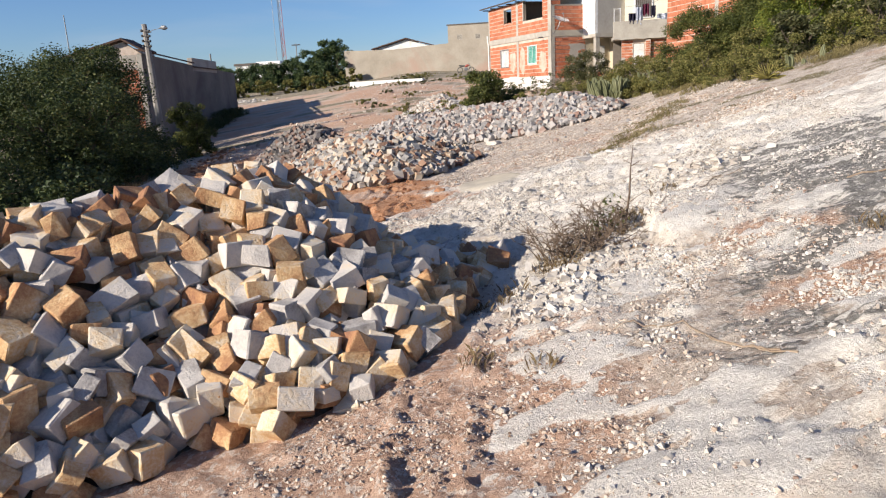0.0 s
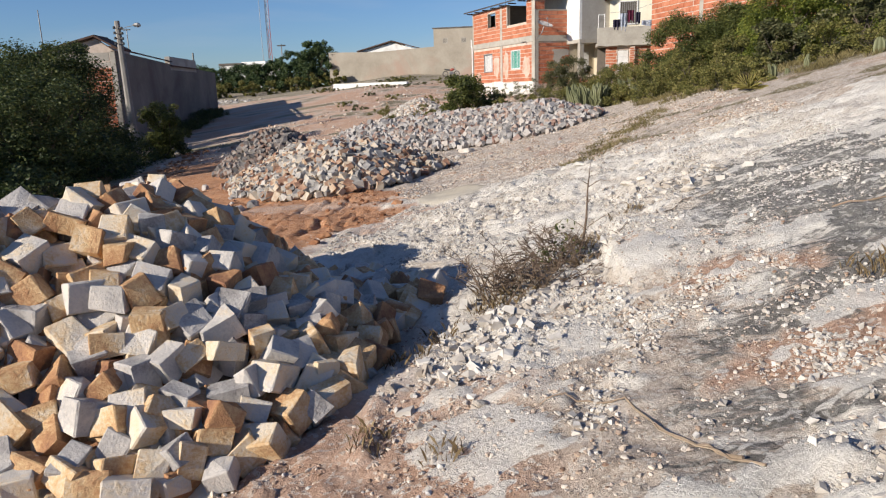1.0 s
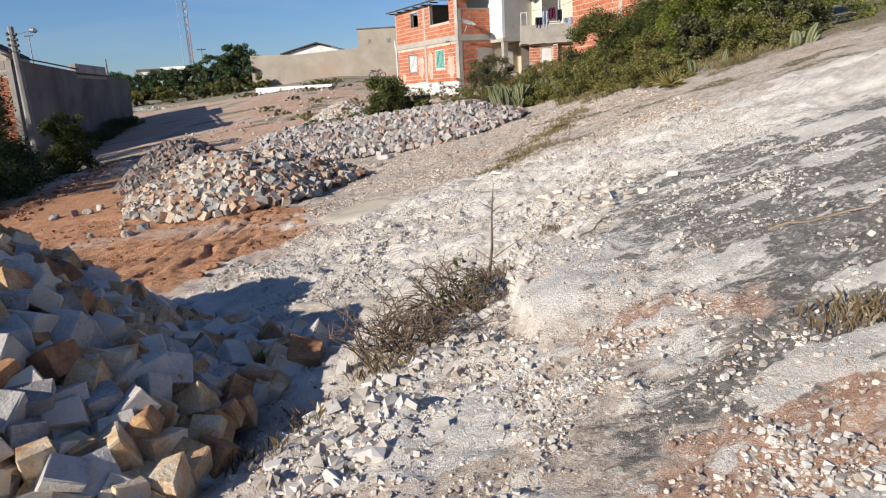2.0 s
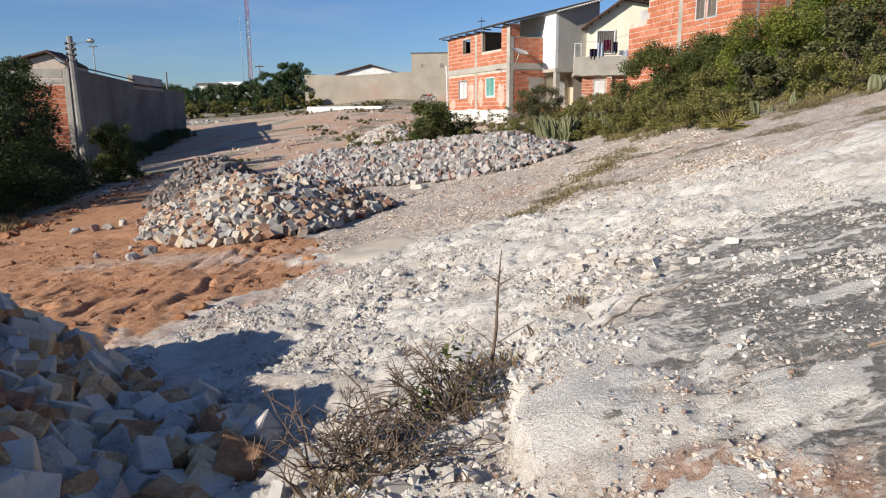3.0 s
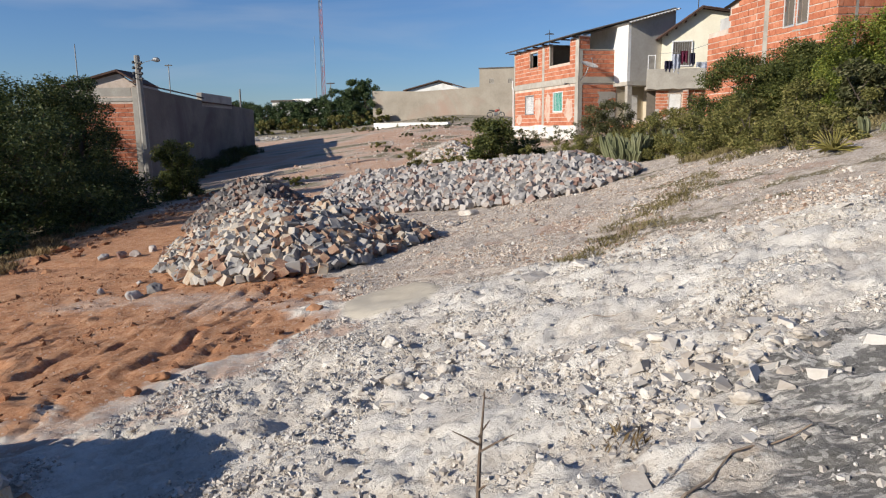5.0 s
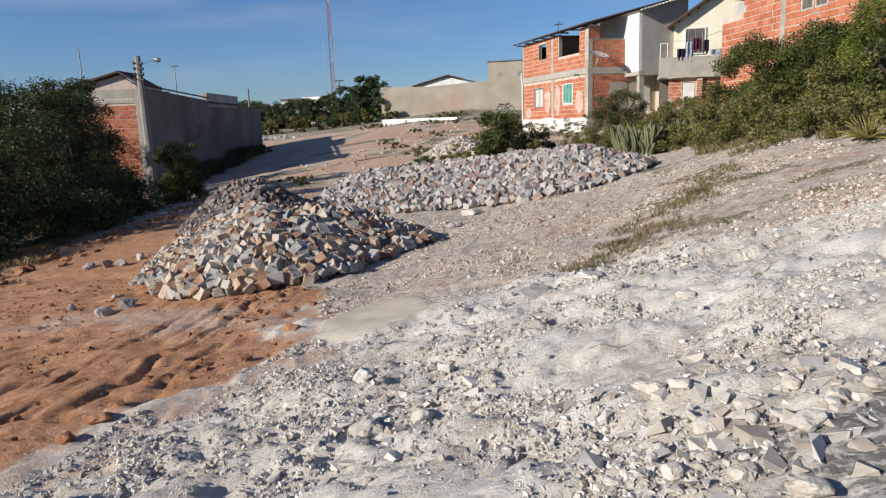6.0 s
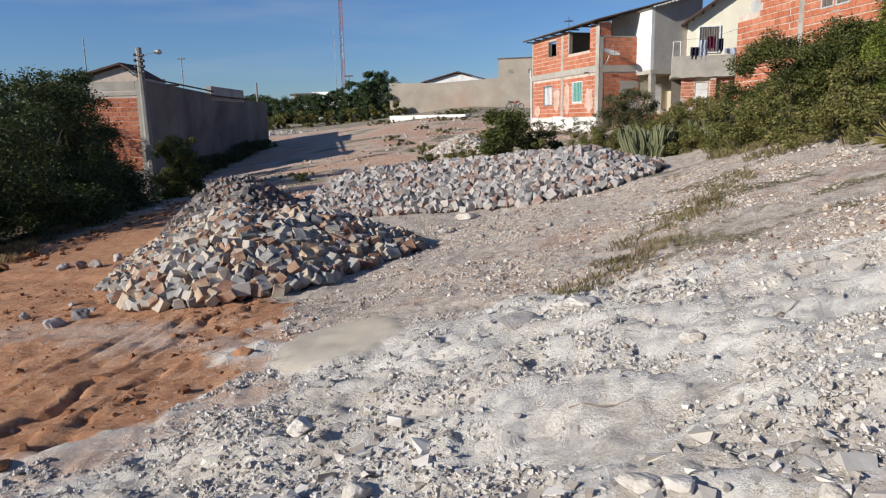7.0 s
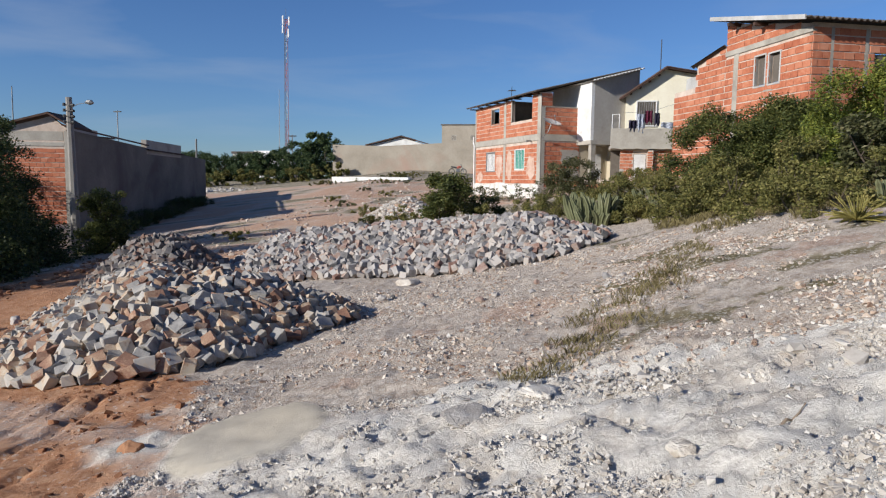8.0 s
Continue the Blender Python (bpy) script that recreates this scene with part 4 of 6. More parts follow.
# ---- cream house with terrace ----
def cream_house():
    H = thing("house", at(3.31, 38.0, 1, 0.02, 0.057) @ Matrix.Scale(0.942, 4), "cream painted house with tiled gable roof above a terrace", "house")
    bm = gable_bm(3.7, 2.8, 5.25, 6.45, 6.1, 1.75, 0.15)
    part("wall", bm, M_CREAM, H)
    part("side_wall", boxed(0.0, 0.15, 2.8, 0.15, 5.0, 5.25), M_CREAM, H)
    # panel on the wall face, painted dark for the unlit room behind
    win = part("window", boxed(0.52, -0.03, 3.85, 1.36, -0.006, 4.98), M_INSIDE, H, "dark barred window")
    bm = bmesh.new()
    for a in ((0.46, 3.8, 1.42, 3.86), (0.46, 4.96, 1.42, 5.02), (0.46, 3.86, 0.52, 4.96), (1.36, 3.86, 1.42, 4.96)):
        box(bm, a[0], -0.07, a[1], a[2], 0.0, a[3], 0.008)
    part("frame", bm, M_WHITE_PAINT, win)
    for i in range(1, 8):
        bm = bmesh.new()
        tube(bm, [(0.52 + 0.105 * i, -0.05, 3.86), (0.52 + 0.105 * i, -0.05, 4.96)], [0.012] * 2, 6)
        part("bar", bm, M_STEEL, win)
    for sgn, (xa, za, xb, zb) in ((0, (-0.32, 5.10, 1.76, 6.55)), (1, (1.74, 6.55, 3.95, 6.15))):
        bm = bmesh.new()
        L = math.hypot(xb - xa, zb - za)
        corrugated(bm, 5.6, L, 0.0, 0.0, 0.22, 0.035, 0.06)
        ang = math.atan2(zb - za, xb - xa)
        m = Matrix(((0, math.cos(ang), -math.sin(ang), xa), (-1, 0, 0, 5.2), (0, math.sin(ang), math.cos(ang), za), (0, 0, 0, 1)))
        placed(part("roof", bm, M_TILE, H, "dark clay tile roof"), m)
    for i in range(4):
        x = 0.15 + i * 0.42
        placed(part("rafter", boxed(0, -0.35, -0.05, 0.07, 0.0, 0.03), M_TILE, H), pose(x, 0, 5.22 + x * 0.68))
    return H


cream_house()


def terrace():
    T = thing("terrace", at(2.61, 36.4, 1, 0.0, 0.03) @ Matrix.Scale(0.9686, 4), "raw concrete terrace slab with parapet over a brick store", "terrace")
    bm = boxed(0, 0, 2.62, 3.1, 0.14, 3.52, 0.01)
    bmesh.ops.subdivide_edges(bm, edges=[e for e in bm.edges if abs(e.verts[0].co.x - e.verts[1].co.x) > 1], cuts=18)
    for v in bm.verts:
        if v.co.z < 2.8:
            v.co.z += 0.05 * noise.noise((v.co.x * 3.0, 0, 0))
    part("parapet", bm, M_CONCRETE, T)
    part("slab", boxed(0.0, 0.14, 2.62, 3.1, 1.6, 2.78), M_CONCRETE, T)
    holes = [(1.03, 0.75, 1.58, 2.42)]
    part("store_wall", placed_bm(wall_bm(2.3, 0.3, 2.62, 0.14, [(h[0] - 0.45, h[1], h[2] - 0.45, h[3]) for h in holes]), 0.45, 0.3), M_MORTAR, T)
    lay_bricks(T, pose(0.45, 0.3, 0), 0, 2.3, 0.5, 2.62, [(0.55, 0.3, 1.16, 2.5), (0.0, 0.3, 0.16, 1.7)], 41, limit=140, course=0.15, length=0.26)
    part("pier", boxed(1.62, 0.1, 0.4, 1.86, 0.3, 2.6, 0.01), M_MORTAR, T)
    lay_bricks(T, pose(1.62, 0.1, 0), 0.0, 0.24, 0.45, 2.6, [], 42, limit=60, course=0.11, length=0.2)
    part("render_patch", boxed(0.44, 0.28, 0.3, 0.62, 0.3, 1.75), M_RENDER, T, "cement-rendered wall edge")
    # the store's shade is put into this wall's colour
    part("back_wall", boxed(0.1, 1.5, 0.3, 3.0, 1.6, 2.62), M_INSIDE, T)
    door = part("door", boxed(1.05, 0.32, 0.75, 1.56, 0.36, 2.40, 0.008), M_DOOR_PAINT, T, "worn white wooden door")
    for z in (0.9, 1.5, 2.1):
        part("rail", boxed(1.07, 0.305, z, 1.54, 0.32, z + 0.09, 0.004), M_DOOR_PAINT, door)
    bm = bmesh.new()
    for x in (0.05, 0.35):
        tube(bm, [(x, 0.07, 3.5), (x, 0.07, 4.15)], [0.02] * 2, 6)
    tube(bm, [(0.05, 0.07, 4.13), (0.35, 0.07, 4.13)], [0.015] * 2, 6)
    part("railing", bm, M_WHITE_PAINT, T)
    return T


def placed_bm(bm, x, y):
    bmesh.ops.translate(bm, vec=(x, y, 0), verts=bm.verts[:])
    return bm


terrace()


def cloth(name, m, w, h, material, label, seed):
    """A hanging cloth with folds and real thickness."""
    bm = bmesh.new()
    rng = random.Random(seed)
    ph = rng.uniform(0, 6)
    grid = [[bm.verts.new((w * i / 10, 0.05 * math.sin(i * 1.4 + ph) + 0.02 * math.sin(j * 2 + i), -h * j / 8 * (1 + 0.12 * math.sin(i * 0.9 + ph)))) for i in range(11)] for j in range(9)]
    for j in range(8):
        for i in range(10):
            bm.faces.new((grid[j][i], grid[j + 1][i], grid[j + 1][i + 1], grid[j][i + 1]))
    bmesh.ops.solidify(bm, geom=bm.faces[:], thickness=0.012)
    ob = part(name, bm, material)
    ob.matrix_world = Matrix.Translation((0.04, -0.95, 0.03)) @ m
    return tagged(ob, label, "laundry", "washing on the terrace parapet")


cloth("hanging_cloth", pose(3.62, 37.38, 4.02), 0.35, 0.75, M_LAUNDRY_PALE, "pale blue shirt hung to dry over the terrace", 1)
cloth("hanging_cloth", pose(3.95, 37.36, 4.15), 0.32, 0.5, M_LAUNDRY_RED, "wine red cloth hung to dry over the terrace", 2)
cloth("hanging_cloth", pose(4.35, 37.37, 4.05), 0.22, 0.5, M_LAUNDRY_DARK, "dark blue cloth hung to dry over the terrace", 3)
cloth("hanging_cloth", pose(3.30, 37.36, 3.75), 0.32, 0.45, M_LAUNDRY_DARK, "dark cloth hung to dry over the parapet", 4)
cloth("hanging_cloth", pose(4.62, 37.36, 3.66), 0.75, 0.25, M_LAUNDRY_PALE, "pale towel laid over the terrace parapet", 5)
cloth("hanging_cloth", pose(5.15, 37.37, 4.55), 0.42, 0.7, M_LAUNDRY_DARK, "dark trousers hung to dry beside the cream wall", 6)
line = bmesh.new()
tube(line, [(3.1, 36.45, 4.1), (4.2, 36.45, 4.14), (5.6, 36.45, 4.58)], [0.008] * 3, 5)
tagged(part("clothes_line", line, M_STEEL), "thin wire clothes line above the terrace", "clothes line")


# ---- near brick house ----
def brick_house_new():
    H = thing("house", at(5.74 - 1.15, 29.04 + 3.0, 0.3557, -0.9346), "bare red brick house with concrete ring beam and sheet roof", "house")
    I = Matrix.Identity(4)
    X0, W = 3.16, 7.05          # the tall part runs from X0 to W
    wins = [(W - 2.39, 3.95, W - 1.92, 4.80), (W - 1.74, 3.95, W - 1.27, 4.78)]
    part("wall", placed_bm(wall_bm(W - X0, 0.5, 5.06, 0.15, [(a - X0, b, c - X0, d) for a, b, c, d in wins]), X0, 0), M_MORTAR, H)
    low = gable_bm(X0, 0.5, 4.32, 4.36, 4.6, 1.4, 0.15)
    part("low_wall", low, M_MORTAR, H)
    # sloping walls above the beam
    bm = bmesh.new()
    for prof in ([(X0, 5.22), (W, 5.22), (W, 5.27), (X0, 6.08)], [(1.45, 4.36), (X0, 4.6), (X0, 5.38), (1.45, 5.06)]):
        a = [bm.verts.new((x, 0.0, z)) for x, z in prof]
        b = [bm.verts.new((x, 0.15, z)) for x, z in prof]
        bm.faces.new(a)
        bm.faces.new(list(reversed(b)))
        for i in range(4):
            bm.faces.new((a[(i + 1) % 4], a[i], b[i], b[(i + 1) % 4]))
    part("upper_wall", bm, M_MORTAR, H)
    part("beam", boxed(X0 - 0.03, -0.04, 5.06, W + 0.02, 0.1, 5.22, 0.01), M_CONCRETE, H)
    part("column", boxed(X0 + 0.42, -0.03, 0.8, X0 + 0.66, 0.0, 5.06, 0.01), M_CONCRETE, H)
    col = [(X0 + 0.42, 0, X0 + 0.66, 9)]
    lay_bricks(H, I, X0, W, 1.11, 5.05, wins + col, 51, limit=200)
    lay_bricks(H, I, X0, W, 5.225, 6.05, [], 52, top=lambda x: 6.08 - (x - X0) * 0.208, limit=60)
    lay_bricks(H, I, 0.0, X0, 1.11, 5.35, [], 53, top=lambda x: 4.34 if x < 1.45 else 5.06 + (x - 1.45) * 0.19, limit=120)
    for a, b, c, d in wins:
        # panel set in the opening, its colour standing for the dark inside
        w = part("window", boxed(a + 0.04, 0.09, b + 0.04, c - 0.04, 0.11, d - 0.04), M_INSIDE, H, "narrow unglazed window opening with pale frame")
        bm = bmesh.new()
        for q in ((a - 0.05, b - 0.05, c + 0.05, b), (a - 0.05, d, c + 0.05, d + 0.05), (a - 0.05, b, a, d), (c, b, c + 0.05, d)):
            box(bm, q[0], -0.03, q[1], q[2], 0.1, q[3], 0.006)
        part("frame", bm, M_ROOF_PALE, w)
    part("patch", boxed(W - 1.95, -0.016, 3.35, W - 1.55, -0.002, 3.8), M_CONCRETE, H, "mortar patch")
    # right-hand face
    S = at(W, 0.0, 0, 1)
    sw = [(1.86, 3.7, 3.0, 4.6)]
    placed(part("side_wall", wall_bm(6.0, 0.5, 5.3, 0.15, sw), M_MORTAR, H), S)
    placed(part("column", boxed(0.52, -0.016, 1.0, 0.62, 0.0, 5.2, 0.004), M_CONCRETE, H), S)
    placed(part("column", boxed(1.55, -0.016, 1.0, 1.66, 0.0, 5.2, 0.004), M_CONCRETE, H), S)
    lay_bricks(H, S, 0.0, 6.0, 1.11, 5.25, sw + [(0.52, 0, 0.62, 9), (1.55, 0, 1.66, 9)], 54, limit=150)
    # dark panel fills the side opening, shade painted in
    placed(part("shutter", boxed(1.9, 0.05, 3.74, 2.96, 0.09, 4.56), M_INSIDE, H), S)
    part("back_wall", boxed(0.0, 6.0, 0.5, W, 6.15, 5.0), M_MORTAR, H)
    # roof sheets falling to the right
    bm = corrugated(bmesh.new(), 6.7, 4.6, 0.93, 0.0)
    m = Matrix(((0, 1, 0, X0 - 0.28), (-1, 0, 0, 6.25), (0, 0, 1, 5.32), (0, 0, 0, 1)))
    placed(part("roof", bm, M_ROOF, H, "dark corrugated roof sheets"), m)
    bm = bmesh.new()
    a = [(X0 - 0.3, -0.47, 6.28), (W + 0.25, -0.47, 5.36)]
    v = [bm.verts.new((x, y + dy, z + dz)) for x, y, z in a for dy in (0, 0.05) for dz in (-0.07, 0.05)]
    for f in ((0, 1, 3, 2), (4, 6, 7, 5), (0, 4, 5, 1), (2, 3, 7, 6), (1, 5, 7, 3), (0, 2, 6, 4)):
        bm.faces.new([v[i] for i in f])
    part("fascia", bm, M_ROOF_PALE, H, "pale roof edge strip")
    for x in (X0 + 0.6, X0 + 1.9):
        part("purlin", boxed(x, -0.42, 5.98 - (x - X0) * 0.2, x + 0.09, 0.1, 6.08 - (x - X0) * 0.2), M_TILE, H)
    bm = corrugated(bmesh.new(), 4.0, 1.95, 0, 0.36)
    m = Matrix(((0, 1, 0, 1.22), (-1, 0, 0, 3.85), (0, 0, 1, 5.06), (0, 0, 0, 1)))
    placed(part("lean_to_roof", bm, M_ROOF, H), m)
    part("tank_panel", boxed(0.05, 0.4, 4.3, 1.4, 0.45, 4.85), M_ROOF_PALE, H, "pale sheet panel behind the wall")
    return H


brick_house_new()


# ---- long grey walled house by the road ----
def walled_house():
    H = thing("house", at(-20.19, 32.2, -0.2531, 0.9674), "long low house with shaded grey rendered wall and brick gable", "house")
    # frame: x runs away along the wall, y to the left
    # this wall's colour already holds part of its shade
    part("long_wall", gable_bm(21.6, -3.0, 3.05, 2.75, 2.5, 9.3, 0.18), M_WALL_SHADE, H)
    part("parapet", boxed(9.3, -0.004, 2.4, 15.7, 0.3, 3.2, 0.01), M_RENDER, H)
    bm = bmesh.new()
    for xa, za, xb, zb in ((-0.25, 3.12, 9.3, 2.84), (9.3, 2.60, 15.9, 2.58)):
        v = [bm.verts.new(p) for p in ((xa, -0.14, za), (xb, -0.14, zb), (xb, 0.25, zb + 0.1), (xa, 0.25, za + 0.1), (xa, -0.14, za + 0.07), (xb, -0.14, zb + 0.07), (xb, 0.25, zb + 0.17), (xa, 0.25, za + 0.17))]
        for f in ((3, 2, 1, 0), (4, 5, 6, 7), (0, 1, 5, 4), (1, 2, 6, 5), (2, 3, 7, 6), (3, 0, 4, 7)):
            bm.faces.new([v[i] for i in f])
    part("eave", bm, M_TILE, H, "dark clay tile eave")
    part("far_wall", boxed(21.4, 0.18, -1.0, 21.6, 4.0, 2.5), M_RENDER, H)
    part("roof_box", boxed(2.0, 0.9, 2.9, 5.0, 2.4, 3.35), M_RENDER, H)
    # gable end of brick facing the lot
    G = at(0.0, 4.2, 0, -1)
    placed(part("gable", gable_bm(4.2, -3.0, 2.7, 3.62, 3.02, 3.4, 0.18), M_MORTAR, H), G)
    placed(part("corner_column", boxed(3.95, -0.03, -2.5, 4.2, 0.0, 3.0, 0.01), M_CONCRETE, H), G)
    placed(part("beam", boxed(0.0, -0.03, 2.35, 3.95, 0.0, 2.52, 0.01), M_CONCRETE, H), G)
    lay_bricks(H, G, 0.0, 3.95, -1.0, 2.34, [], 61, limit=200)
    placed(part("gable_render", boxed(0.3, -0.012, 2.6, 3.9, -0.002, 2.98), M_CONCRETE, H), G)
    bm = bmesh.new()
    for xa, za, xb, zb in ((-0.3, 2.72, 3.42, 3.70), (3.38, 3.70, 4.45, 3.08)):
        v = [bm.verts.new(p) for p in ((xa, -0.25, za), (xb, -0.25, zb), (xb, 1.6, zb), (xa, 1.6, za), (xa, -0.25, za + 0.09), (xb, -0.25, zb + 0.09), (xb, 1.6, zb + 0.09), (xa, 1.6, za + 0.09))]
        for f in ((3, 2, 1, 0), (4, 5, 6, 7), (0, 1, 5, 4), (1, 2, 6, 5), (2, 3, 7, 6), (3, 0, 4, 7)):
            bm.faces.new([v[i] for i in f])
    placed(part("gable_roof", bm, M_TILE, H, "dark clay tile gable roof"), G)
    return H


walled_house()


# ---- far walls and buildings ----
def far_places():
    W = thing("boundary_wall", at(-21.8, 70.0, 1, 0.0), "long weathered cement boundary wall at the road end", "wall")
    part("wall", gable_bm(10.7, -1.0, 4.58, 4.45, 4.75, 5.0, 0.2), M_BLOCKWALL, W)
    part("high_wall", boxed(10.7, -0.02, -1.0, 15.5, 0.3, 6.4), M_BLOCKWALL, W)
    part("cap", boxed(10.6, -0.08, 6.4, 15.6, 0.36, 6.5), M_ROOF, W)
    for x in (11.6, 13.4):
        vent = part("vent_block", boxed(x, -0.03, 5.0, x + 0.5, -0.018, 5.5), M_CONCRETE, W)
        # slots are raised strips painted dark in place of shaded holes
        for i in range(4):
            part("slot", boxed(x + 0.05 + i * 0.11, -0.034, 5.05, x + 0.10 + i * 0.11, -0.03, 5.45), M_INSIDE, vent)
    K = thing("low_white_wall", at(-18.35, 60.0, 6.9, -2.0), "low whitewashed kerb wall beside the road", "wall")
    bm = boxed(0, 0, -0.2, 7.2, 0.3, 1.42, 0.02)
    part("wall", placed_bm(bm, 0, 0), M_WHITE, K)
    V = thing("white_house", at(-22.6, 85.0, 1, 0), "white house with shallow gable behind the wall", "house")
    part("gable", gable_bm(7.2, 0, 5.35, 6.25, 5.35, 3.9, 0.2), M_WHITE, V)
    bm = bmesh.new()
    for xa, za, xb, zb in ((-0.4, 5.3, 3.95, 6.36), (3.85, 6.36, 7.6, 5.3)):
        v = [bm.verts.new(p) for p in ((xa, -0.4, za), (xb, -0.4, zb), (xb, 8, zb), (xa, 8, za), (xa, -0.4, za + 0.12), (xb, -0.4, zb + 0.12), (xb, 8, zb + 0.12), (xa, 8, za + 0.12))]
        for f in ((3, 2, 1, 0), (4, 5, 6, 7), (0, 1, 5, 4), (1, 2, 6, 5), (2, 3, 7, 6), (3, 0, 4, 7)):
            bm.faces.new([v[i] for i in f])
    part("roof", bm, M_TILE, V)
    F = thing("far_building", at(-58.0, 120.0, 1, 0), "low white flat building behind the trees", "building")
    part("wall", boxed(0, 0, -2, 11.0, 5, 5.7), M_WHITE, F)
    part("roof_edge", boxed(-0.2, -0.2, 5.7, 4.0, 5.2, 6.1), M_ROOF, F)
    part("roof_box", boxed(3.5, 1.0, 5.7, 8.0, 4, 6.3), M_WHITE, F)
    F2 = thing("far_building", at(-76.0, 95.0, 1, 0), "low pale building far behind the trees", "building")
    part("wall", boxed(0, 0, -2, 9.0, 5, 6.9), M_WHITE, F2)
    part("roof_edge", boxed(-0.2, -0.2, 6.9, 9.2, 5.2, 7.1), M_TILE, F2)


far_places()


# ---- mast, poles ----
def lattice_mast(x, y, z0, h, w):
    T = thing("radio_mast", Matrix.Translation((x, y, z0)), "tall red and white lattice radio mast far behind", "mast")
    n = 22
    for k in range(3):
        a = k * math.tau / 3
        bm = bmesh.new()
        tube(bm, [(w * math.cos(a), w * math.sin(a), 0), (w * 0.8 * math.cos(a), w * 0.8 * math.sin(a), h)], [0.06, 0.05], 5)
        part("leg", bm, M_STEEL if k else M_RED_STEEL, T)
    for s in range(n):
        bm = bmesh.new()
        za, zb = h * s / n, h * (s + 1) / n
        for k in range(3):
            a, b = k * math.tau / 3, (k + 1) * math.tau / 3
            ra, rb = w * (1 - 0.2 * s / n), w * (1 - 0.2 * (s + 1) / n)
            tube(bm, [(ra * math.cos(a), ra * math.sin(a), za), (rb * math.cos(b), rb * math.sin(b), zb)], [0.04] * 2, 4)
            tube(bm, [(rb * math.cos(a), rb * math.sin(a), zb), (rb * math.cos(b), rb * math.sin(b), zb)], [0.04] * 2, 4)
        part("bracing", bm, M_RED_STEEL if (s // 4) % 2 else M_STEEL, T)
    for i, (dx, zz) in enumerate(((0.75, h - 1.3), (-0.75, h - 1.0), (0.6, h - 4.0), (-0.8, h - 3.0))):
        part("panel_antenna", placed_bm(boxed(-0.16, -0.12, zz, 0.16, 0.12, zz + 1.9, 0.02), dx, 0), M_WHITE_PAINT, T)
    bm = bmesh.new()
    tube(bm, [(0, 0, h), (0, 0, h + 2.5)], [0.06, 0.03], 5)
    part("spike", bm, M_STEEL, T)


lattice_mast(-65.0, 160.0, 2.0, 36.0, 0.52)
bm = bmesh.new()
tube(bm, [(-65.9, 158.0, 2.0), (-65.9, 158.0, 22.0)], [0.07, 0.05], 6)
tagged(part("antenna_pole", bm, M_STEEL), "thin grey antenna pole beside the mast", "mast")


def utility_pole():
    P = thing("utility_pole", Matrix.Translation((-18.35, 30.0, level(-18.35, 30.0) - 0.2)), "leaning grey concrete utility pole with insulators and street lamp", "utility pole")
    bm = bmesh.new()
    tube(bm, [(0.05, 0, 0), (0.0, 0, 2.1), (-0.06, 0.02, 4.3), (-0.12, 0.03, 6.27)], [0.19, 0.17, 0.14, 0.115], 8)
    part("post", bm, M_POLE, P)
    for i in range(4):
        z = 5.3 + i * 0.22
        bm = bmesh.new()
        tube(bm, [(-0.10, -0.12, z), (-0.10, -0.26, z)], [0.02, 0.02], 6)
        tube(bm, [(-0.10, -0.26, z - 0.05), (-0.10, -0.26, z + 0.06)], [0.06, 0.05], 8)
        part("insulator", bm, M_DARK_STEEL, P)
        bm = bmesh.new()
        tube(bm, [(0.0, 0, z), (0.12, 0, z)], [0.05, 0.06], 8)
        part("insulator", bm, M_DARK_STEEL, P)
    bm = bmesh.new()
    tube(bm, [(-0.11, 0, 5.8), (0.35, -0.1, 5.98), (0.85, -0.2, 6.03)], [0.013] * 3, 6)
    arm = part("lamp_arm", bm, M_STEEL, P)
    bm = bmesh.new()
    tube(bm, [(0.78, -0.19, 6.03), (0.9, -0.2, 6.05), (1.05, -0.22, 6.03), (1.15, -0.24, 6.0)], [0.04, 0.09, 0.10, 0.04], 8)
    part("lamp_head", bm, M_STEEL, arm, "grey street lamp head")


utility_pole()


def thin_pole(x, y, z0, z1, r, label, arms=True, mat=None):
    P = thing("street_pole", Matrix.Translation((x, y, z0)), label, "pole", "far street poles")
    bm = bmesh.new()
    tube(bm, [(0, 0, 0), (0, 0, z1 - z0)], [r, r * 0.7], 6)
    part("post", bm, mat or M_POLE, P)
    if arms:
        part("crossarm", boxed(-r * 6, -r, z1 - z0 - r * 2.5, r * 6, r, z1 - z0 - r, 0.0), M_DARK_STEEL, P)


thin_pole(-39.0, 75.0, 0.0, 5.4, 0.12, "thin grey pole far behind the walled house", False)
thin_pole(-38.5, 100.0, 0.0, 7.6, 0.10, "dark pole with crossarm far behind", True)
thin_pole(-32.0, 52.0, 1.0, 6.0, 0.05, "thin antenna pole on the walled house roof", True, M_STEEL)
thin_pole(-30.0, 40.0, 1.0, 6.1, 0.04, "thin antenna pole on the walled house roof", False, M_STEEL)
thin_pole(6.3, 52.0, 2.0, 10.2, 0.04, "thin dark antenna mast behind the cream house", False, M_DARK_STEEL)


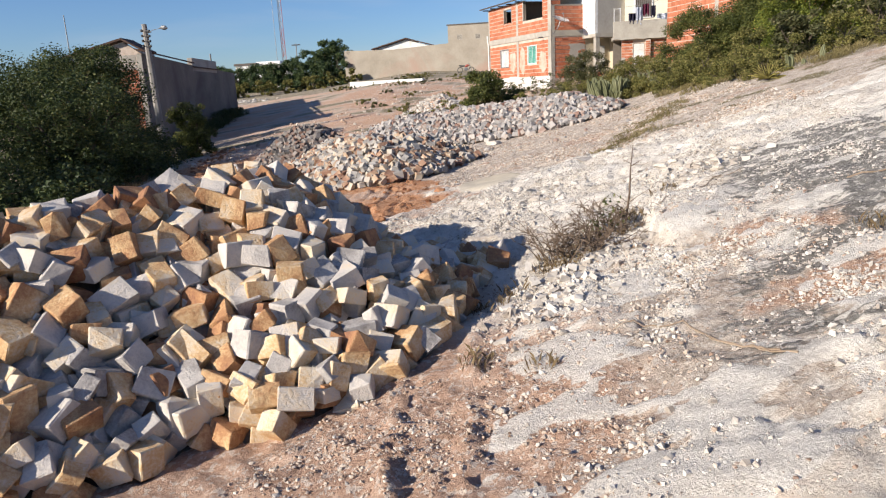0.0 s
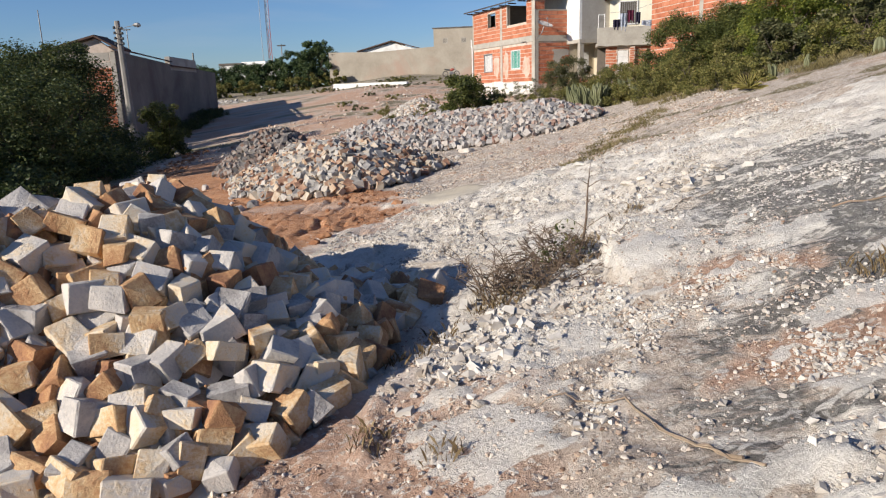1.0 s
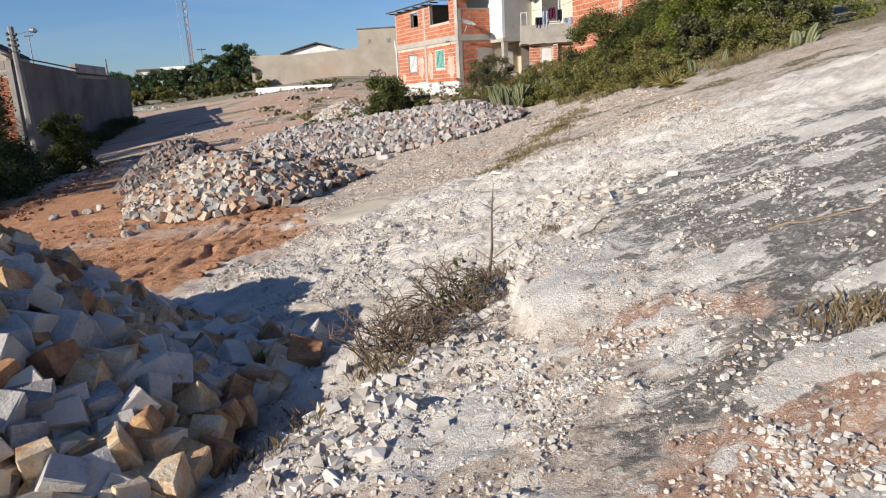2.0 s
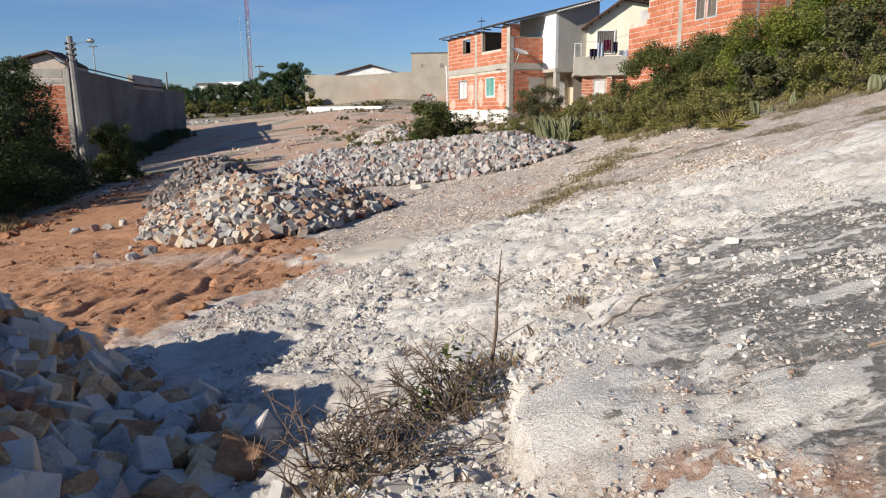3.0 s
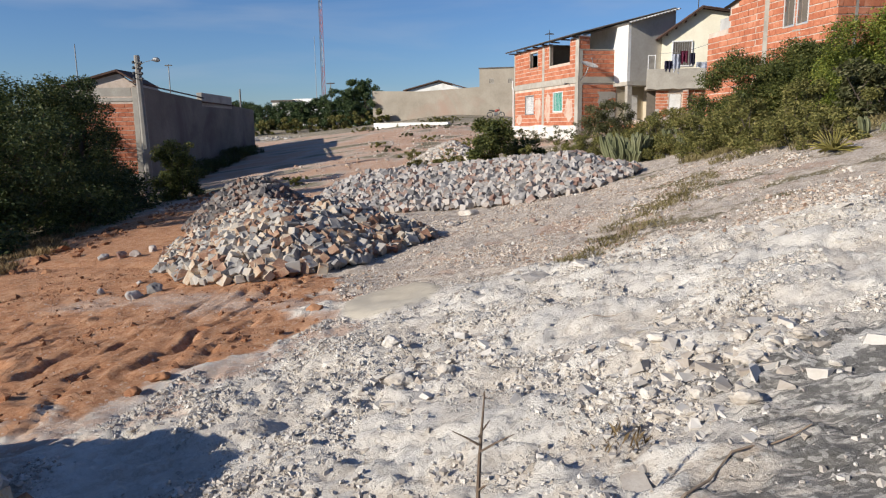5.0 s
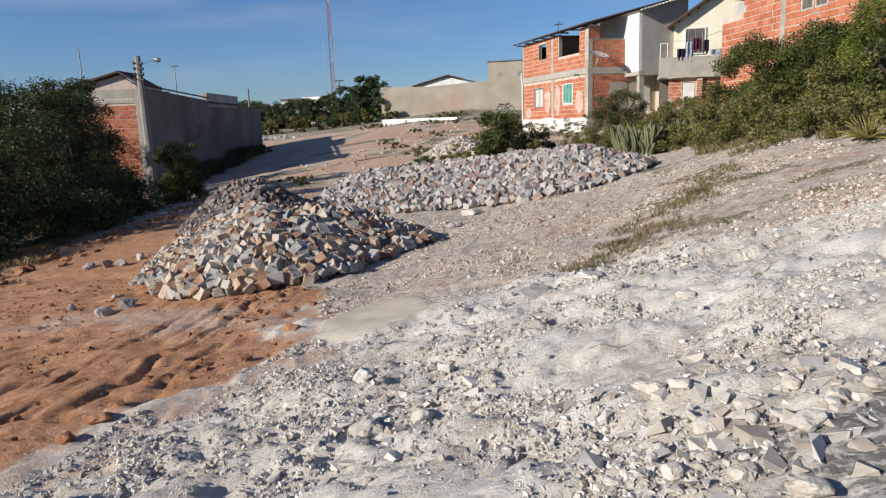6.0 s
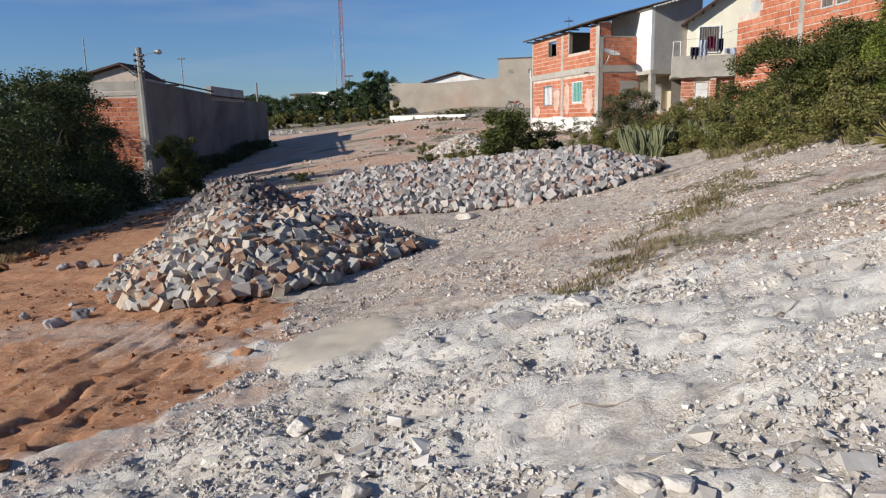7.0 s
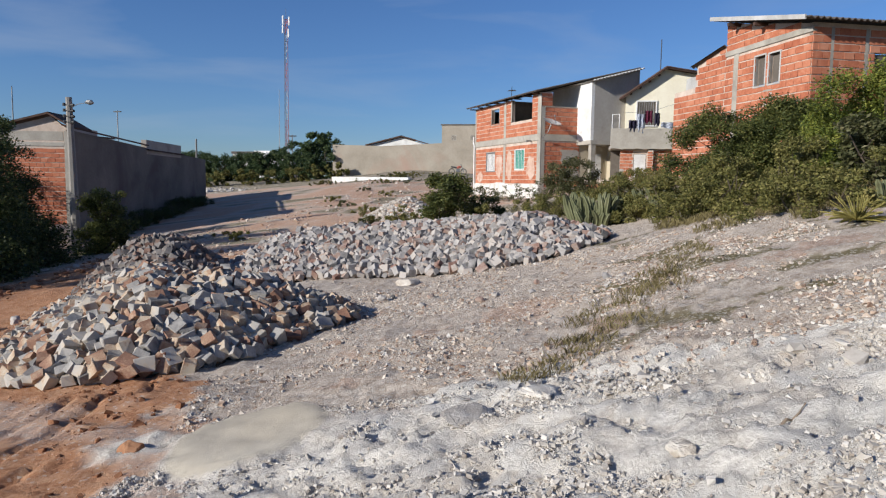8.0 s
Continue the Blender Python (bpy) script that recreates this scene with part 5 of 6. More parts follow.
def roof_aerial():
    A = thing("roof_aerial", Matrix.Translation((-2.2, 42.3, 5.3)), "small dark television aerial on the brick house roof", "aerial")
    bm = bmesh.new()
    tube(bm, [(0, 0, 0), (0, 0, 0.75)], [0.015, 0.015], 5)
    part("mast", bm, M_DARK_STEEL, A)
    for i in range(5):
        bm = bmesh.new()
        tube(bm, [(-0.25 + 0.02 * i, i * 0.12 - 0.2, 0.5 + i * 0.03), (0.25 - 0.02 * i, i * 0.12 - 0.2, 0.5 + i * 0.03)], [0.008] * 2, 4)
        part("rod", bm, M_DARK_STEEL, A)
    bm = bmesh.new()
    tube(bm, [(0, -0.3, 0.48), (0, 0.35, 0.64)], [0.01] * 2, 4)
    part("boom", bm, M_DARK_STEEL, A)


roof_aerial()


def motorcycle():
    M = thing("motorcycle", Matrix.Translation((-8.9, 66.0, level(-8.9, 66.0))) @ pose(0, 0, 0, 0, 0, 8) @ Matrix.Scale(0.8, 4), "dark red motorcycle parked by the boundary wall", "motorcycle")
    for x in (-0.65, 0.65):
        bm = bmesh.new()
        ring = [(x + 0.3 * math.cos(a * math.tau / 16), 0, 0.33 + 0.3 * math.sin(a * math.tau / 16)) for a in range(17)]
        tube(bm, ring, [0.05] * 17, 6)
        w = part("wheel", bm, M_DARK_STEEL, M)
        bm = bmesh.new()
        for a in range(4):
            c, s = math.cos(a * math.pi / 4), math.sin(a * math.pi / 4)
            tube(bm, [(x - 0.26 * c, 0, 0.33 - 0.26 * s), (x + 0.26 * c, 0, 0.33 + 0.26 * s)], [0.01] * 2, 4)
        part("spokes", bm, M_STEEL, w)
    bm = bmesh.new()
    tube(bm, [(-0.1, 0, 0.7), (0.1, 0, 0.8), (0.4, 0, 0.85)], [0.08, 0.16, 0.08], 8)
    part("tank", bm, M_RED_STEEL, M)
    bm = bmesh.new()
    tube(bm, [(-0.75, 0, 0.85), (-0.4, 0, 0.78), (-0.05, 0, 0.76)], [0.06, 0.1, 0.08], 8)
    part("seat", bm, M_DARK_STEEL, M)
    part("engine", boxed(-0.2, -0.14, 0.25, 0.25, 0.14, 0.6, 0.04), M_STEEL, M)
    bm = bmesh.new()
    tube(bm, [(0.65, 0, 0.33), (0.42, 0, 0.95), (0.32, 0, 1.1)], [0.04] * 3, 6)
    tube(bm, [(0.3, -0.35, 1.12), (0.34, 0, 1.08), (0.3, 0.35, 1.12)], [0.02] * 3, 6)
    part("fork", bm, M_STEEL, M)


motorcycle()


# ---- plants ----
def leafy(name, stops, rough=0.55):
    """Leaf material: colour varies from leaf to leaf and with a coarse noise; some light passes through."""
    m, nt, b = base_mat(name, rough)
    isl = nt.nodes.new("ShaderNodeNewGeometry").outputs["Random Per Island"]
    co = nt.nodes.new("ShaderNodeTexCoord").outputs["Object"]
    n = noise_node(nt, 1.4, 3, 0.6, co)
    ad = nt.nodes.new("ShaderNodeMath")
    ad.operation = 'MULTIPLY_ADD'
    nt.links.new(isl, ad.inputs[0])
    ad.inputs[1].default_value = 0.5
    sb = nt.nodes.new("ShaderNodeMath")
    sb.operation = 'MULTIPLY_ADD'
    nt.links.new(n.outputs["Fac"], sb.inputs[0])
    sb.inputs[1].default_value, sb.inputs[2].default_value = 0.9, -0.2
    nt.links.new(sb.outputs[0], ad.inputs[2])
    r = ramp_node(nt, stops)
    nt.links.new(ad.outputs[0], r.inputs["Fac"])
    nt.links.new(r.outputs["Color"], b.inputs["Base Color"])
    tr = nt.nodes.new("ShaderNodeBsdfTranslucent")
    nt.links.new(r.outputs["Color"], tr.inputs["Color"])
    mx = nt.nodes.new("ShaderNodeMixShader")
    mx.inputs[0].default_value = 0.25
    out = nt.nodes["Material Output"]
    nt.links.new(b.outputs[0], mx.inputs[1])
    nt.links.new(tr.outputs[0], mx.inputs[2])
    nt.links.new(mx.outputs[0], out.inputs["Surface"])
    return m


M_LEAF = leafy("bush_leaves", [(0.15, (0.03, 0.04, 0.014)), (0.45, (0.08, 0.098, 0.028)), (0.72, (0.165, 0.17, 0.045)), (0.92, (0.26, 0.215, 0.075))])
# brighter copy of the bush leaves, with sunlight put into the colour
M_LEAF_SUN = leafy("sun_painted_bush_leaves", [(0.15, (0.05, 0.07, 0.015)), (0.45, (0.13, 0.165, 0.03)), (0.72, (0.25, 0.26, 0.045)), (0.92, (0.36, 0.31, 0.08))])
M_LEAF_DARK = leafy("thorn_tree_leaves", [(0.15, (0.022, 0.034, 0.013)), (0.5, (0.055, 0.080, 0.026)), (0.85, (0.15, 0.155, 0.05))])
M_LEAF_OLIVE = leafy("dry_olive_leaves", [(0.15, (0.04, 0.045, 0.018)), (0.5, (0.095, 0.10, 0.04)), (0.85, (0.20, 0.18, 0.09))])
M_LEAF_FAR = leafy("far_tree_leaves", [(0.15, (0.025, 0.045, 0.022)), (0.5, (0.06, 0.095, 0.038)), (0.85, (0.13, 0.16, 0.055))])
M_DRY = leafy("dry_grass", [(0.15, (0.09, 0.06, 0.03)), (0.5, (0.20, 0.14, 0.07)), (0.85, (0.34, 0.26, 0.14))], 0.8)
M_WEED = leafy("green_weeds", [(0.15, (0.06, 0.062, 0.02)), (0.5, (0.17, 0.165, 0.045)), (0.85, (0.34, 0.29, 0.11))], 0.7)
M_OLIVE_GRASS = leafy("half_dry_grass", [(0.15, (0.075, 0.06, 0.028)), (0.45, (0.16, 0.13, 0.055)), (0.85, (0.30, 0.25, 0.12))], 0.8)
M_BARK = surface("grey_bark", [(0.25, (0.05, 0.04, 0.03)), (0.7, (0.15, 0.12, 0.09))], 8.0, 6, 0.9, 0.6, 0.01)
M_TWIG = surface("dry_twig", [(0.25, (0.07, 0.045, 0.03)), (0.7, (0.19, 0.14, 0.10))], 8.0, 6, 0.9, 0.5, 0.004)
M_CACTUS = surface("cactus_skin", [(0.25, (0.075, 0.085, 0.04)), (0.6, (0.16, 0.165, 0.085)), (0.85, (0.28, 0.27, 0.17))], 3.0, 9, 0.6, 0.4, 0.006)
M_AGAVE = surface("yellow_green_leaf", [(0.25, (0.22, 0.20, 0.06)), (0.6, (0.46, 0.40, 0.13)), (0.85, (0.58, 0.50, 0.24))], 4.0, 6, 0.5, 0.2, 0.003)


def leaf_cloud(name, clumps, count, size, material, parent, seed, droop=0.0, slim=0.55):
    """Many single folded leaves round the clump centres (x, y, z, radius)."""
    rs = np.random.RandomState(seed)
    c = np.array(clumps)
    w = c[:, 3] ** 2
    pick = rs.choice(len(c), count, p=w / w.sum())
    d = rs.normal(size=(count, 3))
    d /= np.linalg.norm(d, axis=1)[:, None]
    r = c[pick, 3] * rs.uniform(0.05, 1.0, count) ** 0.45 * rs.uniform(0.8, 1.12, count)
    p = c[pick, :3] + d * r[:, None] * np.array([1, 1, 0.8])
    a = rs.normal(size=(count, 3))
    a[:, 2] = a[:, 2] * 0.5 - droop
    a /= np.linalg.norm(a, axis=1)[:, None]
    nrm = d * 0.8 + rs.normal(size=(count, 3)) * 0.6 + np.array([0, 0, 0.6])
    b = np.cross(nrm, a)
    b /= np.linalg.norm(b, axis=1)[:, None] + 1e-9
    n = np.cross(a, b)
    s = size * rs.uniform(0.6, 1.4, count)[:, None]
    v = np.stack([p - a * s * 0.5, p + b * s * slim * 0.5 + n * s * 0.08, p + a * s * 0.5, p - b * s * slim * 0.5 + n * s * 0.08], axis=1).reshape(-1, 3)
    f = np.arange(count * 4).reshape(-1, 4)
    return raw(name, v.tolist(), f.tolist(), material, parent)


def bush(name, x, y, h, rx, ry, count, size, material, label, seed, category="bush", group="", low=0.12, clumps=16, stems=5, droop=0.0, z=None, spread=0.25):
    """Stems from one foot, limbs to each clump, and a crown of single leaves with an uneven outline."""
    rng = random.Random(seed)
    base = level(x, y) - 0.05 if z is None else z
    T = thing(name, Matrix.Translation((x, y, base)), label, category, group)
    cl = []
    for _ in range(clumps * 2):
        a, u = rng.uniform(0, math.tau), rng.uniform(0, 1) ** 0.6
        k = rng.uniform(low, 1.0)
        wide = math.sin(math.pi * min(1.0, 0.25 + 0.62 * k)) ** 0.7
        rr = spread * min(rx, ry, h) * rng.uniform(0.65, 1.25)
        cl.append((rx * u * wide * math.cos(a), ry * u * wide * math.sin(a), h * k - rr * 0.5, rr))
    for i in range(stems):
        e = cl[i % len(cl)]
        mid = (e[0] * 0.35 + rng.uniform(-0.1, 0.1) * rx, e[1] * 0.35, e[2] * 0.5)
        bm = bmesh.new()
        f = h * 0.016
        tube(bm, [(rng.uniform(-0.05, 0.05) * h, rng.uniform(-0.05, 0.05) * h, 0), mid, (e[0], e[1], max(e[2], h * 0.3))], [f, f * 0.7, f * 0.3], 6)
        for j in range(3):
            e2 = cl[rng.randrange(len(cl))]
            tube(bm, [mid, ((mid[0] + e2[0]) / 2, (mid[1] + e2[1]) / 2, (mid[2] + e2[2]) / 2 + 0.05 * h), e2[:3]], [f * 0.5, f * 0.35, f * 0.15], 5)
        part("trunk" if i == 0 else "limb", bm, M_BARK, T)
    leaf_cloud("crown", cl, count, size, material, T, seed, droop)
    return T


# dark thorn trees beside the road; the last two are unseen, added for their shadow
for i, (x, y, h, r, n) in enumerate(((-13.3, 17.0, 3.6, 2.2, 11000), (-15.2, 20.4, 4.5, 2.5, 13000), (-18.3, 24.6, 4.8, 2.6, 13000), (-19.5, 20.5, 5.0, 3.2, 11000), (-17.0, 15.0, 4.0, 2.9, 11000), (-17.4, 24.9, 5.0, 1.5, 7000), (-21.9, 28.0, 5.3, 1.9, 11000), (-24.5, 29.0, 4.8, 3.2, 8000), (-16.2, 11.0, 4.4, 2.4, 8000), (-19.5, 12.2, 4.8, 2.8, 8000))):
    bush("tree", x, y, h, r, r, int(n * 2.4), 0.085, M_LEAF_DARK, "dark green thorny tree with dense low crown", 100 + i, "tree", "thorn trees beside the road", 0.06, 60, spread=0.19)
for i, (x, y, h, r, n) in enumerate(((-16.2, 28.9, 2.5, 1.05, 12000), (-20.3, 28.9, 2.6, 0.9, 10000), (-21.0, 28.2, 3.2, 1.4, 10000), (-17.3, 26.3, 2.0, 1.3, 7000), (-15.6, 23.6, 1.5, 1.2, 5000), (-14.3, 21.6, 1.6, 1.2, 5000), (-10.9, 14.4, 1.1, 1.0, 2600), (-9.9, 12.4, 0.8, 0.8, 1800), (-13.2, 20.3, 1.2, 1.1, 2500), (-12.3, 13.2, 1.6, 1.4, 3500), (-12.6, 16.2, 1.5, 1.3, 3500), (-15.8, 25.4, 1.5, 1.2, 3000))):
    bush("bush", x, y, h, r, r, n, 0.10, M_LEAF_DARK if i else M_LEAF, "low dark green roadside bush", 120 + i, "bush", "low bushes beside the road", 0.04, 30, spread=0.3)

# trees behind the road end
for i, (x, y, h, r, n) in enumerate(((-23.3, 71.0, 4.6, 2.6, 6500), (-26.0, 73.0, 4.0, 2.8, 5000), (-28.5, 75.0, 3.4, 2.8, 5000), (-31.0, 74.0, 3.1, 2.8, 5000), (-33.5, 76.0, 3.2, 3.0, 5000), (-36.5, 75.0, 3.0, 3.0, 5000), (-39.5, 77.0, 3.4, 3.2, 5000), (-43.5, 80.0, 3.6, 3.4, 4000), (-25.0, 79.0, 4.4, 3.2, 4000))):
    bush("tree", x, y, h, r, r * 0.7, n * 2, 0.19, M_LEAF_FAR, "broad dark green tree behind the road end", 140 + i, "tree", "trees behind the road end", 0.05, 44, spread=0.22)
for i in range(9):
    bush("bush", -33.5 + i * 1.55, 66.5 + (i % 3) * 1.2, 1.5, 1.2, 0.9, 1500, 0.2, M_WEED, "yellow-green scrub at the road end", 160 + i, "bush", "scrub at the road end", 0.1, 8, 3)

# bushes below the houses
bush("bush", 4.1, 20.3, 1.75, 1.15, 1.1, 39000, 0.046, M_LEAF, "leafy green bush below the terrace", 181, "bush", "bushes below the houses", 0.05, 42)
bush("bush", 5.3, 20.0, 1.6, 1.2, 1.1, 45000, 0.046, M_LEAF, "leafy green bush with yellow tips below the brick house", 182, "bush", "bushes below the houses", 0.05, 42)
# bushes in M_LEAF_SUN have the sun painted into their leaves
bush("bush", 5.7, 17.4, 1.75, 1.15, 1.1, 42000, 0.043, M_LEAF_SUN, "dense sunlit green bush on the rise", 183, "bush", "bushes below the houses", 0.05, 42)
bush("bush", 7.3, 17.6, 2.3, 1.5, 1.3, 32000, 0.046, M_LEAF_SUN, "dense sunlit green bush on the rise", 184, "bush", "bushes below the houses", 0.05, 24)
bush("bush", 5.0, 15.6, 1.0, 0.85, 0.7, 5000, 0.07, M_LEAF_OLIVE, "dry olive scrub on the rocky rise", 185, "bush", "scrub on the rise", 0.05, 16)
bush("bush", 6.3, 14.8, 1.3, 1.0, 0.8, 5500, 0.07, M_LEAF_OLIVE, "dry olive scrub on the rocky rise", 186, "bush", "scrub on the rise", 0.05, 16)
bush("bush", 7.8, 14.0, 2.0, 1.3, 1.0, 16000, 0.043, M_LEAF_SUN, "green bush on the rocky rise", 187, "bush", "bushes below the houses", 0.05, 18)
bush("bush", 6.2, 22.6, 1.5, 1.5, 1.2, 40800, 0.053, M_LEAF, "tall green bush before the brick house", 188, "bush", "bushes below the houses", 0.05, 24)
bush("bush", 8.6, 20.5, 2.2, 1.7, 1.4, 33600, 0.053, M_LEAF, "tall green bush before the brick house", 189, "bush", "bushes below the houses", 0.05, 24)
bush("bush", 1.05, 25.8, 1.75, 0.95, 0.8, 15000, 0.05, M_LEAF_OLIVE, "grey-green shrub before the house corner", 190, "bush", "bushes below the houses", 0.05, 30)
bush("bush", -2.75, 26.8, 1.75, 0.85, 0.75, 10000, 0.085, M_LEAF, "round creeper-covered green bush", 191, "bush", "", 0.05, 26, spread=0.36)
bush("bush", -1.7, 28.0, 1.0, 0.8, 0.7, 3500, 0.085, M_LEAF_DARK, "low dark bush beside the round bush", 192, "bush", "", 0.05, 14)
for i, (x, y) in enumerate(((2.55, 20.4), (3.1, 18.6), (2.15, 21.5), (2.65, 16.4), (3.35, 17.2), (3.9, 16.2), (0.3, 22.4), (-0.9, 22.8), (-2.2, 23.6), (-3.6, 25.0), (4.4, 17.0), (1.9, 23.2), (2.2, 19.9), (2.15, 18.9), (3.5, 18.2), (3.0, 17.5), (3.7, 16.6), (4.3, 15.9), (4.8, 15.0), (5.3, 14.2), (3.5, 15.4), (1.2, 20.6), (0.6, 21.3), (5.9, 13.6), (-0.2, 25.2), (-1.2, 25.8), (-3.7, 27.2), (-4.5, 28.3), (-3.3, 28.6), (0.3, 27.0), (-5.2, 30.2), (-4.1, 31.2), (-6.8, 31.5), (2.3, 19.0), (2.65, 18.2), (2.9, 17.4), (3.1, 16.7), (3.3, 15.9), (3.5, 15.1), (3.62, 14.3), (3.9, 13.6), (1.9, 20.7), (3.9, 15.4), (2.0, 22.2), (1.3, 22.0))):
    bush("bush", x, y, 0.45 + 0.11 * (i * 7 % 5), 0.6, 0.5, 3600, 0.04, M_WEED, "low yellow-green weeds on the verge", 200 + i, "bush", "weeds on the verge", 0.05, 9, 3)


def cactus(x, y, n, h, spread, label, seed, thick=0.07):
    """A clump of ribbed columns, some of them branching."""
    rng = random.Random(seed)
    C = thing("cactus", Matrix.Translation((x, y, level(x, y) - 0.04)), label, "cactus", "cacti on the verge")
    for i in range(n):
        a, r = rng.uniform(0, math.tau), spread * math.sqrt(rng.uniform(0, 1))
        foot = Vector((r * 0.75 * math.cos(a), r * 0.75 * math.sin(a), 0))
        hh = h * rng.uniform(0.4, 1.0)
        lean = Vector((math.cos(a), math.sin(a), 0)) * r * 0.35
        sway = Vector((rng.gauss(0, 0.10), rng.gauss(0, 0.10), 0))
        pts = [foot + lean * (k / 6) ** 1.3 + sway * hh * math.sin(k / 6 * 3.0) + Vector((0, 0, hh * k / 6)) for k in range(7)]
        bm = bmesh.new()
        rings = []
        for k, p in enumerate(pts):
            rad = thick * (0.8, 1.0, 1.05, 1.05, 1.0, 0.92, 0.45)[k] * rng.uniform(0.92, 1.08)
            rings.append([bm.verts.new(p + Vector((math.cos(q * math.tau / 14), math.sin(q * math.tau / 14), 0)) * rad * (1.12 if q % 2 else 0.82)) for q in range(14)])
        for r0, r1 in zip(rings, rings[1:]):
            for q in range(14):
                bm.faces.new((r0[q], r0[(q + 1) % 14], r1[(q + 1) % 14], r1[q]))
        bm.faces.new(rings[-1])
        part("stem", bm, M_CACTUS, C)
    return C


cactus(1.55, 19.4, 60, 0.72, 0.62, "dense clump of grey-green columnar cactus", 301, 0.055)
cactus(2.75, 19.2, 40, 0.55, 0.55, "low clump of grey-green columnar cactus", 302, 0.05)
cactus(4.35, 13.6, 3, 0.34, 0.16, "pair of tall columnar cacti on the rise", 303, 0.034)
cactus(4.75, 13.4, 2, 0.32, 0.10, "pair of tall columnar cacti on the rise", 304, 0.034)
cactus(5.5, 12.6, 6, 0.40, 0.34, "branching grey-green cactus on the rise", 305, 0.05)


def rosette(x, y, n, length, seed):
    rng = random.Random(seed)
    R = thing("agave", Matrix.Translation((x, y, level(x, y))), "spiky yellow-green agave rosette on the rock", "agave")
    for i in range(n):
        a, up = i * 2.4, rng.uniform(0.15, 1.3)
        L = length * rng.uniform(0.7, 1.1)
        bm = bmesh.new()
        rows = []
        d = Vector((math.cos(a), math.sin(a), 0))
        s = Vector((-d.y, d.x, 0))
        for k in range(6):
            t = k / 5
            p = d * (L * t * math.cos(up) + 0.03) + Vector((0, 0, L * (t * math.sin(up) - 0.28 * t * t * math.cos(up)) + 0.03))
            w = 0.013 * (1 - t) ** 0.7 + 0.001
            rows.append([bm.verts.new(p - s * w + Vector((0, 0, 0.008))), bm.verts.new(p - Vector((0, 0, 0.006))), bm.verts.new(p + s * w + Vector((0, 0, 0.008)))])
        for r0, r1 in zip(rows, rows[1:]):
            bm.faces.new((r0[0], r0[1], r1[1], r1[0]))
            bm.faces.new((r0[1], r0[2], r1[2], r1[1]))
        bmesh.ops.solidify(bm, geom=bm.faces[:], thickness=0.004)
        part("leaf", bm, M_AGAVE, R)


rosette(3.65, 12.5, 64, 0.29, 5)


def grass(name, spots, blades, height, material, label, seed):
    """Tufts of thin bent blades: spots (x, y, radius)."""
    rng = random.Random(seed)
    verts, faces = [], []
    area = sum(s[2] ** 2 for s in spots)
    for x, y, r in spots:
        for _ in range(int(blades * r * r / area)):
            a, q = rng.uniform(0, math.tau), r * math.sqrt(rng.uniform(0, 1))
            px, py = x + q * math.cos(a), y + q * math.sin(a)
            pz = ground_at(px, py) - 0.01
            b, hh = rng.uniform(0, math.tau), height * rng.uniform(0.4, 1.2)
            lx, ly = math.cos(b) * hh * rng.uniform(0.1, 0.7), math.sin(b) * hh * rng.uniform(0.1, 0.7)
            w = 0.0018 + 0.0026 * height
            k = len(verts)
            verts += [(px - w * math.sin(b), py + w * math.cos(b), pz), (px + w * math.sin(b), py - w * math.cos(b), pz), (px + lx * 0.4, py + ly * 0.4, pz + hh * 0.65), (px + lx, py + ly, pz + hh * 0.95)]
            faces += [(k, k + 1, k + 2), (k + 1, k + 3, k + 2)]
    return tagged(raw(name, verts, faces, material), label, "grass", kind="stuff")


rng = random.Random(77)
track = [(0.85 + 1.5 * t + rng.gauss(0, 0.11), 9.4 + 3.7 * t + rng.gauss(0, 0.16), rng.uniform(0.05, 0.2)) for t in [i / 44 for i in range(45)]]
grass("dry_grass", track, 4200, 0.06, M_OLIVE_GRASS, "strip of dry grass across the pale rock", 78)
verge = [(2.5 + (i % 12) * 0.28 + rng.gauss(0, 0.12), 16.6 - (i % 12) * 0.28 + rng.gauss(0, 0.7), rng.uniform(0.1, 0.35)) for i in range(40)]
grass("verge_grass", verge, 7000, 0.11, M_OLIVE_GRASS, "uneven green and dry grass along the verge", 79)
edge = [(-8.2 - i * 0.16 + rng.gauss(0, 0.3), 11.4 + i * 0.26 + rng.gauss(0, 0.3), rng.uniform(0.15, 0.4)) for i in range(40)]
grass("roadside_grass", edge, 8000, 0.16, M_DRY, "dry grass and dead stems along the trees", 80)
near = [(x + rng.gauss(0, 0.05), y + rng.gauss(0, 0.05), r) for x, y, r in ((0.45, 4.35, 0.2), (0.62, 4.7, 0.2), (0.8, 5.1, 0.16), (0.25, 4.3, 0.18), (1.85, 3.55, 0.14), (2.05, 3.6, 0.12), (0.02, 3.5, 0.12), (0.05, 3.8, 0.12), (1.1, 5.9, 0.1), (-0.05, 2.95, 0.1), (0.2, 2.6, 0.08))]
grass("dry_grass", near, 1300, 0.07, M_DRY, "tufts of dry reddish grass on the stony ground", 81)


